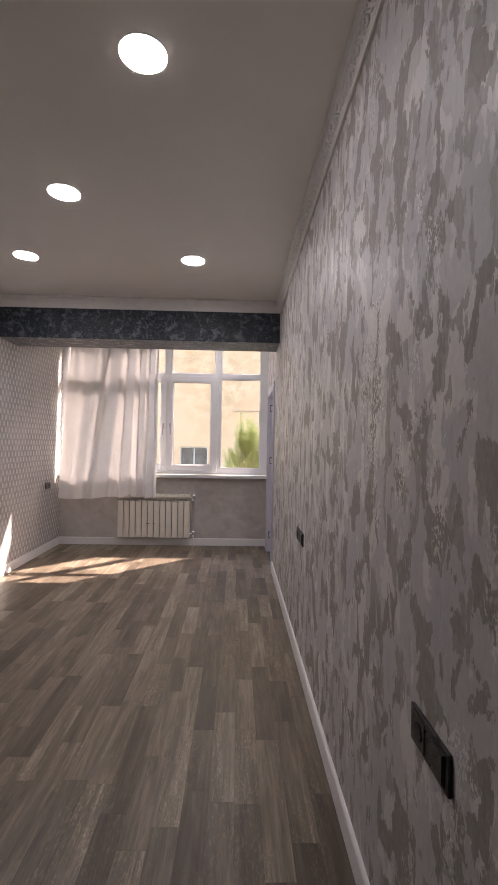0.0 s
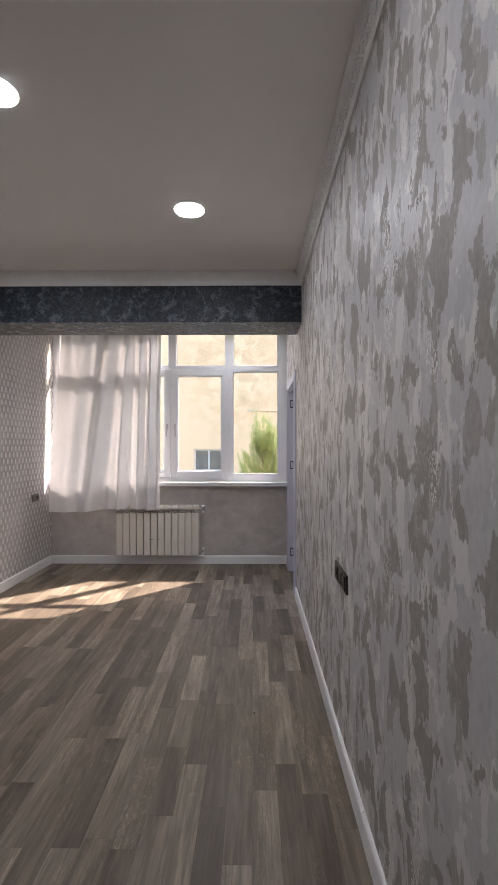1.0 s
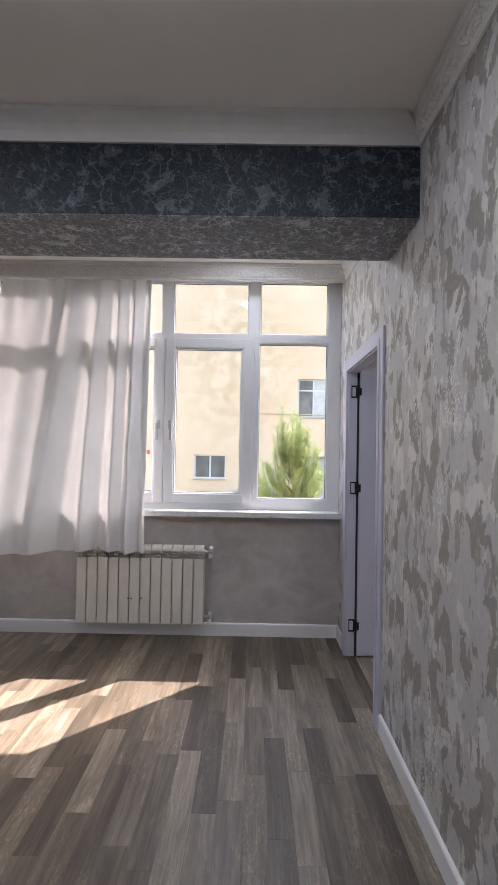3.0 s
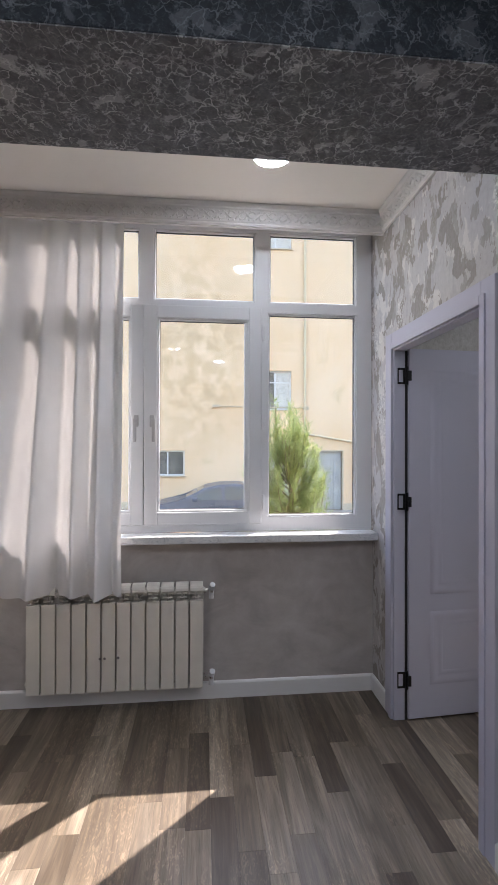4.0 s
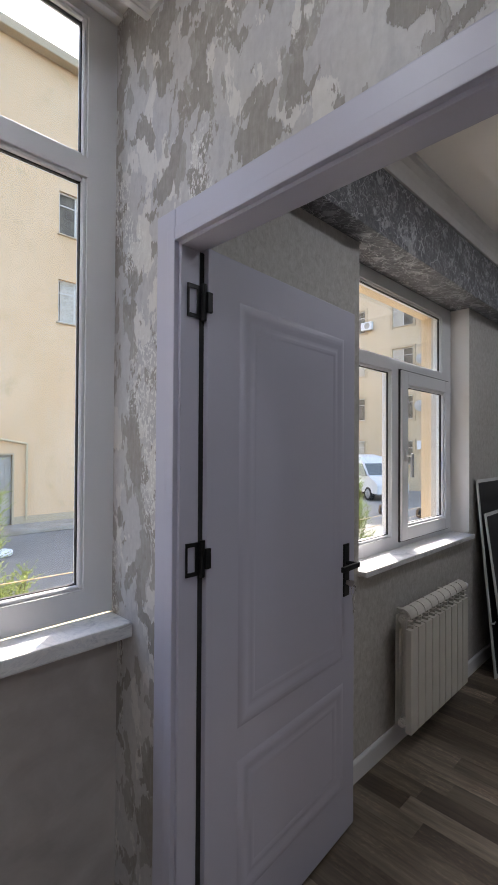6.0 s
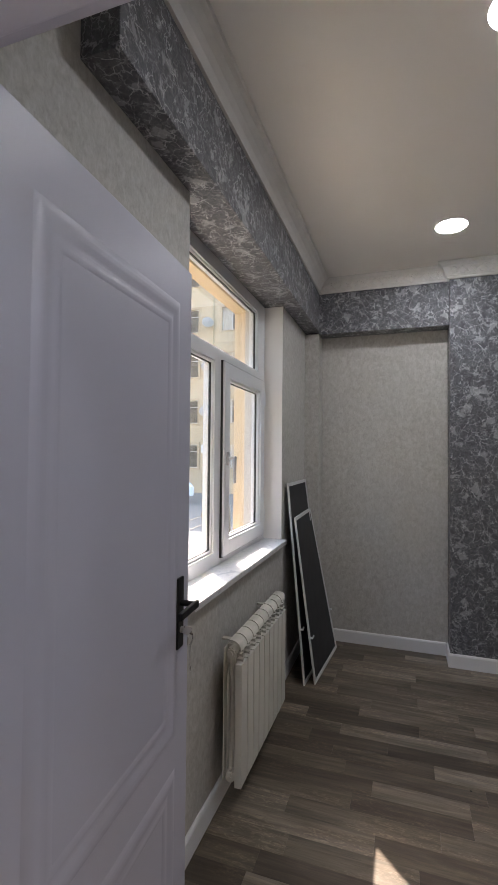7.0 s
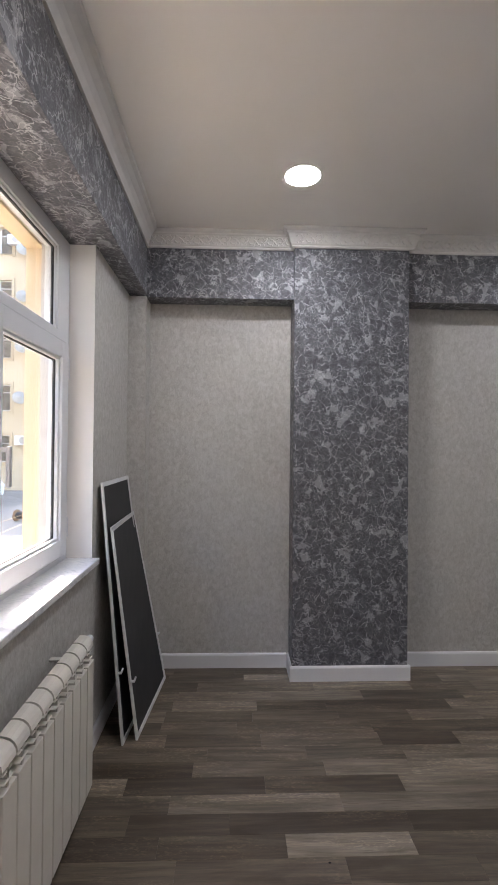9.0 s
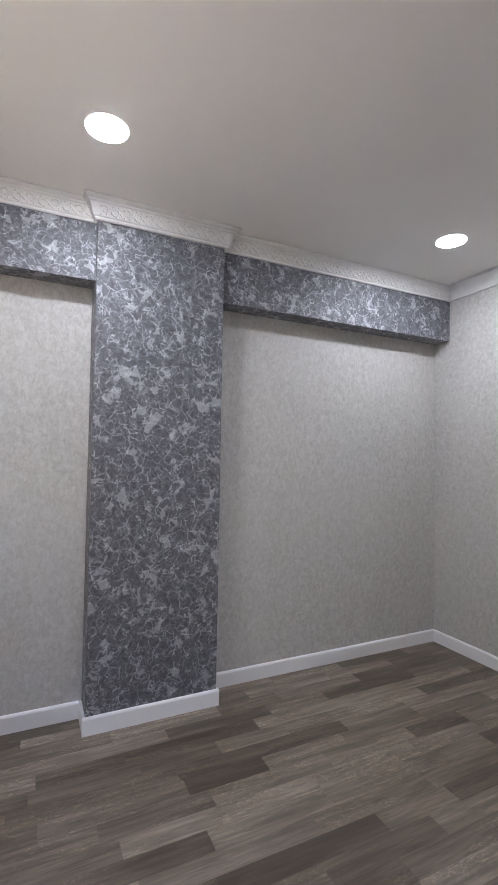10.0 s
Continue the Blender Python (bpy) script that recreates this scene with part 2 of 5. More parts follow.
M_BLACK = plain("matt_black_metal", (0.012, 0.012, 0.013), 0.38, 0.4)
M_PLATE = plain("black_plastic", (0.016, 0.015, 0.015), 0.3)
M_GREYP = plain("taupe_plastic", (0.14, 0.125, 0.12), 0.4)
M_ALU = plain("white_aluminium", (0.70, 0.70, 0.70), 0.4, spots=0.03)
M_YELLOW = plain("yellow_render", (0.72, 0.575, 0.385), 0.85, spots=0.05, scale=3, bump=0.3)

# mosquito net: very fine dark weave
k = Mat("dark_net", (0.018, 0.019, 0.022), 0.5)
v = k.coords((1, 1, 1))
k.put("Base Color", k.ramp(k.noise(v, 5, 4), (0.3, (0.014, 0.015, 0.018)), (0.7, (0.03, 0.03, 0.034))))
k.put("Alpha", 0.9)
M_NET = k.m

# curtain cloth, lets light through
k = Mat("white_curtain_cloth", (0.8, 0.78, 0.76), 0.8)
weave = k.noise(k.coords((420, 420, 420)), 1.0, 2)
crease = k.noise(k.coords((26, 26, 9)), 1.0, 6, 0.65, 1.4)
k.put("Base Color", k.ramp(k.noise(k.coords(), 4, 4), (0.3, (0.77, 0.765, 0.765)), (0.7, (0.85, 0.845, 0.845))))
k.bump(k.math("ADD", k.math("MULTIPLY", weave, 0.12), crease), 0.35, 0.006)
tr = k.t.nodes.new("ShaderNodeBsdfTranslucent")
tr.inputs[0].default_value = (0.83, 0.81, 0.80, 1)
mx = k.t.nodes.new("ShaderNodeMixShader")
mx.inputs[0].default_value = 0.105
k.t.links.new(k.b.outputs[0], mx.inputs[1])
k.t.links.new(tr.outputs[0], mx.inputs[2])
k.t.links.new(mx.outputs[0], k.t.nodes["Material Output"].inputs[0])
M_CLOTH = k.m

# window glass: clear with a Fresnel gloss
k = Mat("window_glass")
tp = k.t.nodes.new("ShaderNodeBsdfTransparent")
tp.inputs[0].default_value = (0.95, 0.965, 0.96, 1)
gl = k.t.nodes.new("ShaderNodeBsdfGlossy")
gl.inputs["Roughness"].default_value = 0.02
fc = k.t.nodes.new("ShaderNodeLayerWeight")
rim = k.math("MULTIPLY_ADD", k.math("POWER", fc.outputs["Facing"], 5.0), 0.9, 0.035)
mx = k.t.nodes.new("ShaderNodeMixShader")
k.t.links.new(rim, mx.inputs[0])
k.t.links.new(tp.outputs[0], mx.inputs[1])
k.t.links.new(gl.outputs[0], mx.inputs[2])
k.t.links.new(mx.outputs[0], k.t.nodes["Material Output"].inputs[0])
M_GLASS = k.m
M_FARGLASS = plain("dark_window_glass", (0.19, 0.165, 0.13), 0.62, spots=0.25, scale=2.2, bump=0.0)
M_FARGLASS.node_tree.nodes["Principled BSDF"].inputs["Specular IOR Level"].default_value = 0.15
M_FARFRAME = plain("aged_window_frame", (0.60, 0.565, 0.51), 0.6, spots=0.05, scale=5)
M_AUTOGLASS = plain("tinted_car_glass", (0.10, 0.11, 0.105), 0.12, spots=0.05, scale=2, bump=0.0)
M_LACE = plain("net_curtain", (0.52, 0.47, 0.39), 0.8, spots=0.1, scale=6)

# lit diffuser of a ceiling lamp
k = Mat("lit_diffuser", (0.9, 0.9, 0.9), 0.4)
k.put("Emission Color", (0.86, 0.94, 1.0))
k.put("Emission Strength", 17.0)
M_LED = k.m


def facade(name, a, b, stain):
    k = Mat(name, rough=0.9)
    v = k.coords()
    n1 = k.noise(v, 0.35, 5, 0.6, 0.5)
    n2 = k.noise(v, 1.6, 7, 0.7, 0.4)
    n3 = k.noise(k.coords((6, 6, 0.6)), 1.0, 5)
    c = k.ramp(n1, (0.35, a), (0.65, b))
    c = k.mix(k.ramp(n2, (0.56, 0.0), (0.68, stain)), c, (0.47, 0.345, 0.195))
    c = k.mix(k.ramp(n3, (0.5, 0.0), (0.75, 0.25)), c, (0.55, 0.46, 0.32))
    # a blotchy damp stain on one stretch of the wall
    far = k.t.nodes.new("ShaderNodeVectorMath")
    far.operation = "DISTANCE"
    k.t.links.new(k.coords((1, 1, 0.6)), far.inputs[0])
    far.inputs[1].default_value = (-0.6, 22.0, 3.2)
    damp = k.math("MULTIPLY", k.ramp(k.math("MULTIPLY", far.outputs["Value"], 0.2), (0.25, 1.0), (0.62, 0.0)), k.ramp(k.noise(v, 1.9, 7, 0.7, 0.3), (0.42, 0.0), (0.56, 0.62)))
    c = k.mix(damp, c, (0.46, 0.315, 0.165))
    k.put("Base Color", c)
    k.bump(k.noise(v, 14, 5), 0.4, 0.01)
    return k.m


M_FACADE = facade("stained_yellow_render", (0.67, 0.455, 0.265), (0.72, 0.515, 0.325), 0.5)
M_FACADE2 = facade("cream_render", (0.53, 0.425, 0.285), (0.59, 0.48, 0.335), 0.2)
M_PIPE = plain("painted_pipe", (0.58, 0.47, 0.30), 0.6)
M_SURR = plain("brown_surround", (0.50, 0.40, 0.27), 0.8)
k = Mat("dusty_concrete", rough=0.9)
v = k.coords()
k.put("Base Color", k.ramp(k.noise(v, 0.5, 6), (0.3, (0.195, 0.18, 0.158)), (0.7, (0.26, 0.242, 0.215))))
k.bump(k.noise(v, 60, 3), 0.5, 0.01)
M_ASPHALT = k.m
k = Mat("dry_earth", rough=0.95)
v = k.coords()
k.put("Base Color", k.ramp(k.noise(v, 1.5, 7, 0.65), (0.3, (0.30, 0.25, 0.19)), (0.7, (0.44, 0.39, 0.32))))
k.bump(k.noise(v, 25, 5), 0.7, 0.02)
M_EARTH = k.m
M_CAR = plain("silver_grey_paint", (0.115, 0.120, 0.140), 0.3, 0.3, spots=0.05, scale=3)
M_VAN = plain("white_paint", (0.66, 0.66, 0.66), 0.3, spots=0.02, scale=3)
M_TYRE = plain("tyre_rubber", (0.02, 0.02, 0.02), 0.8)
M_RIM = plain("alloy_rim", (0.45, 0.46, 0.48), 0.3, 0.9)
M_LAMPGL = plain("headlamp_glass", (0.75, 0.77, 0.8), 0.12)
M_GARAGE = plain("grey_metal_gate", (0.40, 0.37, 0.325), 0.7, 0.0, spots=0.1, scale=4)
k = Mat("feathery_foliage", rough=0.7)
r = k.t.nodes.new("ShaderNodeNewGeometry").outputs["Random Per Island"]
k.put("Base Color", k.ramp(r, (0.0, (0.085, 0.125, 0.045)), (0.5, (0.21, 0.26, 0.10)), (1.0, (0.37, 0.41, 0.19))))
k.put("Subsurface Weight", 0.0)
tr = k.t.nodes.new("ShaderNodeBsdfTranslucent")
tr.inputs[0].default_value = (0.28, 0.37, 0.13, 1)
mx = k.t.nodes.new("ShaderNodeMixShader")
mx.inputs[0].default_value = 0.35
k.t.links.new(k.b.outputs[0], mx.inputs[1])
k.t.links.new(tr.outputs[0], mx.inputs[2])
k.t.links.new(mx.outputs[0], k.t.nodes["Material Output"].inputs[0])
M_LEAF = k.m
M_BARK = plain("bark", (0.13, 0.09, 0.06), 0.9, spots=0.2, scale=20)
M_REEL = plain("weathered_boards", (0.26, 0.15, 0.075), 0.8, spots=0.15, scale=6)
M_RED = plain("red_paint", (0.5, 0.05, 0.03), 0.7)


# ---- mesh helpers ----
def box(bm, x0, x1, y0, y1, z0, z1, bev=0.0, seg=2):
    made = bmesh.ops.create_cube(bm, size=1.0)["verts"]
    m = Matrix.Translation(((x0 + x1) / 2, (y0 + y1) / 2, (z0 + z1) / 2)) @ Matrix.Diagonal((abs(x1 - x0), abs(y1 - y0), abs(z1 - z0), 1))
    bmesh.ops.transform(bm, matrix=m, verts=made)
    if bev:
        edges = list({e for q in made for e in q.link_edges})
        bmesh.ops.bevel(bm, geom=edges, offset=bev, segments=seg, affect="EDGES", profile=0.6)
    return bm


def tube(bm, a, b, r, n=12, r2=None, caps=True):
    a, b = Vector(a), Vector(b)
    m = Matrix.Translation((a + b) / 2) @ (b - a).to_track_quat("Z", "Y").to_matrix().to_4x4()
    bmesh.ops.create_cone(bm, cap_ends=caps, segments=n, radius1=r, radius2=r if r2 is None else r2, depth=(b - a).length, matrix=m)
    return bm


def sweep(bm, pts, r, n=6):
    """A round tube along a list of points."""
    rings = []
    for i, p in enumerate(pts):
        d = (Vector(pts[min(i + 1, len(pts) - 1)]) - Vector(pts[max(i - 1, 0)])).normalized()
        s = d.cross(Vector((0.31, 0.21, 0.93))).normalized()
        q = d.cross(s)
        rr = r[i] if isinstance(r, (list, tuple)) else r
        rings.append([bm.verts.new(Vector(p) + (s * math.cos(2 * math.pi * j / n) + q * math.sin(2 * math.pi * j / n)) * rr) for j in range(n)])
    for g, h in zip(rings, rings[1:]):
        for j in range(n):
            bm.faces.new((g[j], g[(j + 1) % n], h[(j + 1) % n], h[j]))
    bm.faces.new(rings[0][::-1])
    bm.faces.new(rings[-1])
    return bm


def fresh():
    return bmesh.new()


def meshed(name, bm, material, smooth=False):
    me = bpy.data.meshes.new(name)
    bmesh.ops.recalc_face_normals(bm, faces=bm.faces)
    bm.to_mesh(me)
    bm.free()
    me.materials.append(material)
    if smooth:
        for p in me.polygons:
            p.use_smooth = True
    return me


def part(name, bm, material, parent=None, label="", smooth=False):
    ob = new(name, meshed(name, bm, material, smooth))
    ob.parent = parent
    return tagged(ob, label)


def thing(name, loc, label, category, group=""):
    ob = new(name)
    ob.empty_display_size = 0.05
    ob.location = loc
    return tagged(ob, label, category, group)


def struct(name, bm, material, label, category, parent=None, smooth=False):
    return tagged(part(name, bm, material, parent, smooth=smooth), label, category, kind="structure")


def holed(bm, u0, u1, z0, z1, d0, d1, holes, axis):
    """A wall slab along x or y with rectangular holes (u0, u1, z0, z1)."""
    us = sorted({u0, u1, *[h for q in holes for h in q[:2]]})
    for a, b in zip(us, us[1:]):
        mid = (a + b) / 2
        cuts = sorted((q[2], q[3]) for q in holes if q[0] < mid < q[1])
        z = z0
        for c0, c1 in [*cuts, (z1, z1)]:
            if c0 > z + 1e-6:
                if axis == "x":
                    box(bm, a, b, d0, d1, z, c0)
                else:
                    box(bm, d0, d1, a, b, z, c0)
            z = c1
    return bm


# ---- plan ----
WX0, WX1 = -2.11, 0.75
WY0, WY1 = -1.6, 6.30
PX = 0.815
R2X1, R2Y0, R2Y1 = 4.12, 2.33, 6.14
CEIL = 2.88
DY0, DY1, DZ = 5.155, 5.995, 2.065

# floor slab, ceiling
struct("floor", box(fresh(), -2.3, 4.4, -1.8, 6.5, -0.2, -0.012), M_SUB, "dark underlay beneath grey-brown laminate planks", "floor")
floor_ob = bpy.data.objects["floor"]
struct("ceiling", box(fresh(), -2.3, 4.4, -1.8, 6.40, CEIL, 3.15), M_CEIL, "matt off-white flat ceiling with round lamps", "ceiling")

# walls of the first room
struct("wall_east", holed(fresh(), WY0 - 0.15, 6.345, 0, CEIL, WX1, WX1 + 0.03, [(DY0, DY1, 0, DZ)], "y"), M_TROWEL, "grey decorative plaster wall with vertical trowelled patches", "wall")
struct("wall_west", box(fresh(), WX0 - 0.15, WX0, WY0 - 0.15, 6.345, 0, CEIL), M_RHOMB, "silver-grey wallpaper wall with embossed rhombus pattern", "wall")
struct("wall_south", box(fresh(), WX0, WX1, WY0 - 0.15, WY0, 0, CEIL), M_CLOUD, "plain grey plaster end wall of the room", "wall")
struct("wall_north", box(fresh(), WX0, WX1, WY1, 6.40, 0, 0.943), M_CLOUD, "cloudy taupe-grey plaster wall below the wide window", "wall")
struct("wall_outer", holed(fresh(), -2.6, 4.6, -1.4, 4.2, 6.40, 6.485, [(-2.2, 0.85, 0.95, 3.35), (1.74, 3.29, 0.93, 2.455)], "x"), M_YELLOW, "yellow rendered outer wall around the windows", "wall")
struct("lintel", box(fresh(), WX0, WX1, 6.30, 6.395, 2.866, CEIL), M_CORN, "white plastered strip above the window", "lintel")

# walls of the second room
struct("wall_partition", holed(fresh(), WY0 - 0.15, 6.40, 0, CEIL, WX1 + 0.03, PX, [(DY0, DY1, 0, DZ)], "y"), M_PAPER, "pale grey wallpapered side of the partition wall", "wall")
struct("wall_window_room", holed(fresh(), PX, R2X1 + 0.2, 0, CEIL, R2Y1, 6.40, [(1.885, 3.265, 0.915, 2.47)], "x"), M_PAPER, "pale grey wallpapered wall with a deep window niche", "wall")
struct("wall_far", box(fresh(), R2X1, R2X1 + 0.2, R2Y0 - 0.15, R2Y1, 0, CEIL), M_PAPER, "pale grey mottled wallpaper wall", "wall")
struct("wall_back", box(fresh(), PX, R2X1, R2Y0 - 0.15, R2Y0, 0, CEIL), M_PAPER, "pale grey mottled wallpaper end wall", "wall")
struct("wall_pier", box(fresh(), 3.975, R2X1, 6.025, R2Y1, 0, 2.455), M_PAPER, "narrow wallpapered pier in the corner", "pier")

# beams, band and column
def beam(name, x0, x1, y0, y1, z0, paper, label):
    return struct(name, box(fresh(), x0, x1, y0, y1, z0, CEIL, 0.003), paper, label, "beam")


beam("beam_living", WX0, WX1, 4.592, 5.03, 2.468, M_NAVY_SHADED, "ceiling beam in silver crackle paper, coloured darker navy for its backlit front")
# underside of the same beam in the paler copy, its brightness set by colour
struct("beam_soffit", box(fresh(), WX0 + 0.001, WX1 - 0.001, 4.594, 5.028, 2.464, 2.4675), M_SLATE, "beam's crackle paper underside, coloured lighter slate for the light it catches", "beam")
beam("beam_window", 1.27, R2X1, 6.025, R2Y1, 2.466, M_SLATE, "window beam papered in dark slate with pale veins")
struct("niche_soffit", box(fresh(), 1.887, 3.2595, R2Y1, 6.262, 2.466, 2.4695), M_SLATE, "dark veined wallpaper inside the window niche", "reveal")
COL0, COL1, COLX, BANDX = 4.325, 5.072, 3.93, 3.975
struct("band", box(fresh(), BANDX, R2X1, R2Y0, COL0, 2.45, CEIL), M_SLATE, "dark veined wallpaper band above the pale wall", "beam")
struct("band_corner", box(fresh(), BANDX, R2X1, COL1, 6.025, 2.45, CEIL), M_SLATE, "dark veined wallpaper band above the pale wall", "beam")
struct("column", box(fresh(), COLX, R2X1, COL0, COL1, 0, CEIL, 0.004), M_SLATE, "column papered in slate grey with crackled silver veins", "column")


# cornices: a profile swept along straight runs, with scrolls in relief
PROFILE = [(0.0, -0.112), (0.010, -0.112), (0.013, -0.106), (0.013, -0.099), (0.018, -0.094), (0.032, -0.036), (0.038, -0.031), (0.038, -0.022), (0.047, -0.016), (0.052, -0.008), (0.052, 0.0), (0.0, 0.0)]
BOLD = [(u * 1.55, w) for u, w in PROFILE]
COVE = [(0.0, -0.108), (0.012, -0.108), (0.014, -0.098), (0.022, -0.07), (0.036, -0.045), (0.058, -0.024), (0.075, -0.018), (0.078, 0.0), (0.0, 0.0)]


def cornice(name, runs, profile, scroll, label):
    """runs: (start, end, out) in plan; out is the way into the room; ext lengthens mitred ends."""
    bm, rel = fresh(), fresh()
    deep = profile[4][0] / 0.018
    for (ax, ay, e0), (bx_, by_, e1), (ox, oy) in runs:
        a, b, o = Vector((ax, ay, CEIL)), Vector((bx_, by_, CEIL)), Vector((ox, oy, 0))
        d = (b - a).normalized()
        rows = [[bm.verts.new(p + o * u + d * (s * e * u) + Vector((0, 0, w))) for u, w in profile] for p, s, e in ((a, 1, e0), (b, -1, e1))]
        n = len(profile)
        for i in range(n):
            bm.faces.new((rows[0][i], rows[0][(i + 1) % n], rows[1][(i + 1) % n], rows[1][i]))
        bm.faces.new(rows[0])
        bm.faces.new(rows[1][::-1])
        if scroll:
            length, pitch = (b - a).length, 0.058
            count = int(length / pitch)

            def on(c, du, dv, lift=0.0):
                return c + d * du + o * (0.0252 + lift + dv * 0.24) * deep + Vector((0, 0, -0.065 + dv))

            for i in range(count):
                c = a + d * ((i + 0.5) * length / count)
                up = 1 if i % 2 else -1
                # a curling stem
                pts, rad = [], []
                for j in range(12):
                    t = j / 11
                    ang = t * 5.2 + (0.4 if up > 0 else 0.2)
                    rr = 0.025 * (1 - 0.72 * t)
                    pts.append(on(c, math.cos(ang) * rr + 0.004, math.sin(ang) * rr * up, 0.002))
                    rad.append(0.0060 * (1 - 0.35 * t))
                sweep(rel, pts, rad, 5)
                # leaflets fanned round the stem
                for q in range(5):
                    ang = 0.5 + q * 1.15
                    u0, v0 = math.cos(ang) * 0.020 + 0.004, math.sin(ang) * 0.021 * up
                    u1, v1 = u0 + math.cos(ang + 0.7) * 0.014, v0 + math.sin(ang + 0.7) * 0.010 * up
                    v1 = max(-0.026, min(0.026, v1))
                    pts = [on(c, u0 + (u1 - u0) * f, v0 + (v1 - v0) * f, 0.001) for f in (0.0, 0.4, 0.75, 1.0)]
                    sweep(rel, pts, [0.0035, 0.0062, 0.0052, 0.0018], 5)
                leaf = [on(c, -0.033 + 0.008 * j, up * (0.019 - 0.008 * j)) for j in range(5)]
                sweep(rel, leaf, [0.003, 0.0068, 0.008, 0.006, 0.003], 5)
    ob = struct(name, bm, M_CORN, label, "cornice")
    if scroll:
        tagged(part("scroll_relief", rel, M_CORN, ob, "raised scroll and leaf ornament", smooth=True), kind="stuff")
    else:
        rel.free()
    return ob


WLAB = "white moulded cornice with a raised scroll pattern"
cornice("trim_cornice_east", [((WX1, WY0, 0), (WX1, 4.592, 1), (-1, 0))], PROFILE, True, WLAB)
cornice("trim_cornice_bay", [((WX1, 5.03, 1), (WX1, 6.135, 1), (-1, 0))], PROFILE, True, WLAB)
cornice("trim_cornice_beam", [((WX0, 4.592, 0), (WX1, 4.592, 1), (0, -1)), ((WX0, WY0, 0), (WX0, 4.592, 1), (1, 0)), ((WX0, 5.03, 0), (WX0, 6.135, 0), (1, 0))], COVE, False, "smooth white coved cornice")
cornice("trim_cornice_window", [((WX0, 6.135, 0), (WX1, 6.135, 1), (0, -1))], PROFILE, True, WLAB)
struct("trim_pelmet", box(fresh(), WX0, WX1, 6.135, 6.155, 2.762, CEIL - 0.002, 0.002), M_CORN, "white pelmet board behind the cornice", "pelmet")
cornice("trim_cornice_room", [((1.27, 6.025, 0), (BANDX, 6.025, 1), (0, -1)), ((PX, R2Y1, 0), (1.27, R2Y1, 0), (0, -1)), ((PX, R2Y0, 1), (PX, R2Y1, 1), (1, 0)), ((PX, R2Y0, 1), (BANDX, R2Y0, 1), (0, 1))], COVE, False, "smooth white coved cornice")
cornice("trim_cornice_band", [((BANDX, R2Y0, 1), (BANDX, COL0, 0), (-1, 0)), ((BANDX, COL1, 0), (BANDX, 6.025, 1), (-1, 0))], PROFILE, True, WLAB)
cornice("trim_cornice_column", [((COLX, COL0, -1), (COLX, COL1, -1), (-1, 0)), ((COLX, COL1, -1), (BANDX, COL1, 0), (0, 1)), ((BANDX, COL0, 0), (COLX, COL0, -1), (0, -1))], BOLD, True, WLAB)


# skirting boards
def skirting(name, runs, parent=None):
    """Each run is a length of its own, with a rounded top edge."""
    first = None
    for (ax, ay), (bx_, by_), (ox, oy), h in runs:
        bm = fresh()
        t = 0.014
        prof = [(0, 0), (t, 0), (t, h - 0.012), (t - 0.003, h - 0.005), (t - 0.008, h), (0, h)]
        rows = [[bm.verts.new((px + ox * u, py + oy * u, w)) for u, w in prof] for px, py in ((ax, ay), (bx_, by_))]
        n = len(prof)
        for i in range(n):
            bm.faces.new((rows[0][i], rows[0][(i + 1) % n], rows[1][(i + 1) % n], rows[1][i]))
        bm.faces.new(rows[0])
        bm.faces.new(rows[1][::-1])
        struct(name, bm, M_TRIMW, "white painted skirting board with rounded top", "skirting")


G = 0.014
skirting("baseboard", [
    ((WX1, WY0), (WX1, 2.42), (-1, 0), 0.10), ((WX1, 2.424), (WX1, 5.078), (-1, 0), 0.10), ((WX1, 6.072), (WX1, WY1 - G), (-1, 0), 0.10),
    ((WX0, WY1), (WX1, WY1), (0, -1), 0.10), ((WX0, WY0), (WX0, WY1 - G), (1, 0), 0.10), ((WX0 + G, WY0), (WX1 - G, WY0), (0, 1), 0.10),
    ((PX, 6.14), (3.975 - G, 6.14), (0, -1), 0.095), ((3.975, 6.025 - G), (3.975, R2Y1), (-1, 0), 0.095), ((3.975, 6.025), (R2X1 - G, 6.025), (0, -1), 0.095),
    ((R2X1, COL1 + G), (R2X1, 6.025), (-1, 0), 0.095), ((R2X1, COL1), (COLX, COL1), (0, 1), 0.095), ((COLX, COL0 - G), (COLX, COL1 + G), (-1, 0), 0.095),
    ((R2X1, COL0), (COLX, COL0), (0, -1), 0.095), ((R2X1, R2Y0 + G), (R2X1, COL0 - G), (-1, 0), 0.095), ((PX, R2Y0), (R2X1, R2Y0), (0, 1), 0.095), ((PX, R2Y0 + G), (PX, 5.07), (1, 0), 0.095),
])


# ---- windows ----
def bar(bm, x0, x1, z0, z1, y0, y1):
    box(bm, x0, x1, y0, y1, z0, z1, 0.006, 2)


def pane(x0, x1, z0, z1, y, parent):
    g = part("pane", box(fresh(), x0, x1, y - 0.003, y + 0.003, z0, z1), M_GLASS, parent)
    g.visible_shadow = False
    q = fresh()
    w = 0.003
    for a, b, c, d in ((x0 - 0.006, x0 + w, z0 - 0.006, z1 + 0.006), (x1 - w, x1 + 0.006, z0 - 0.006, z1 + 0.006), (x0 + w, x1 - w, z0 - 0.006, z0 + w), (x0 + w, x1 - w, z1 - w, z1 + 0.006)):
        box(q, a, b, y - 0.006, y + 0.006, c, d)
    part("gasket", q, M_GASKET, parent)


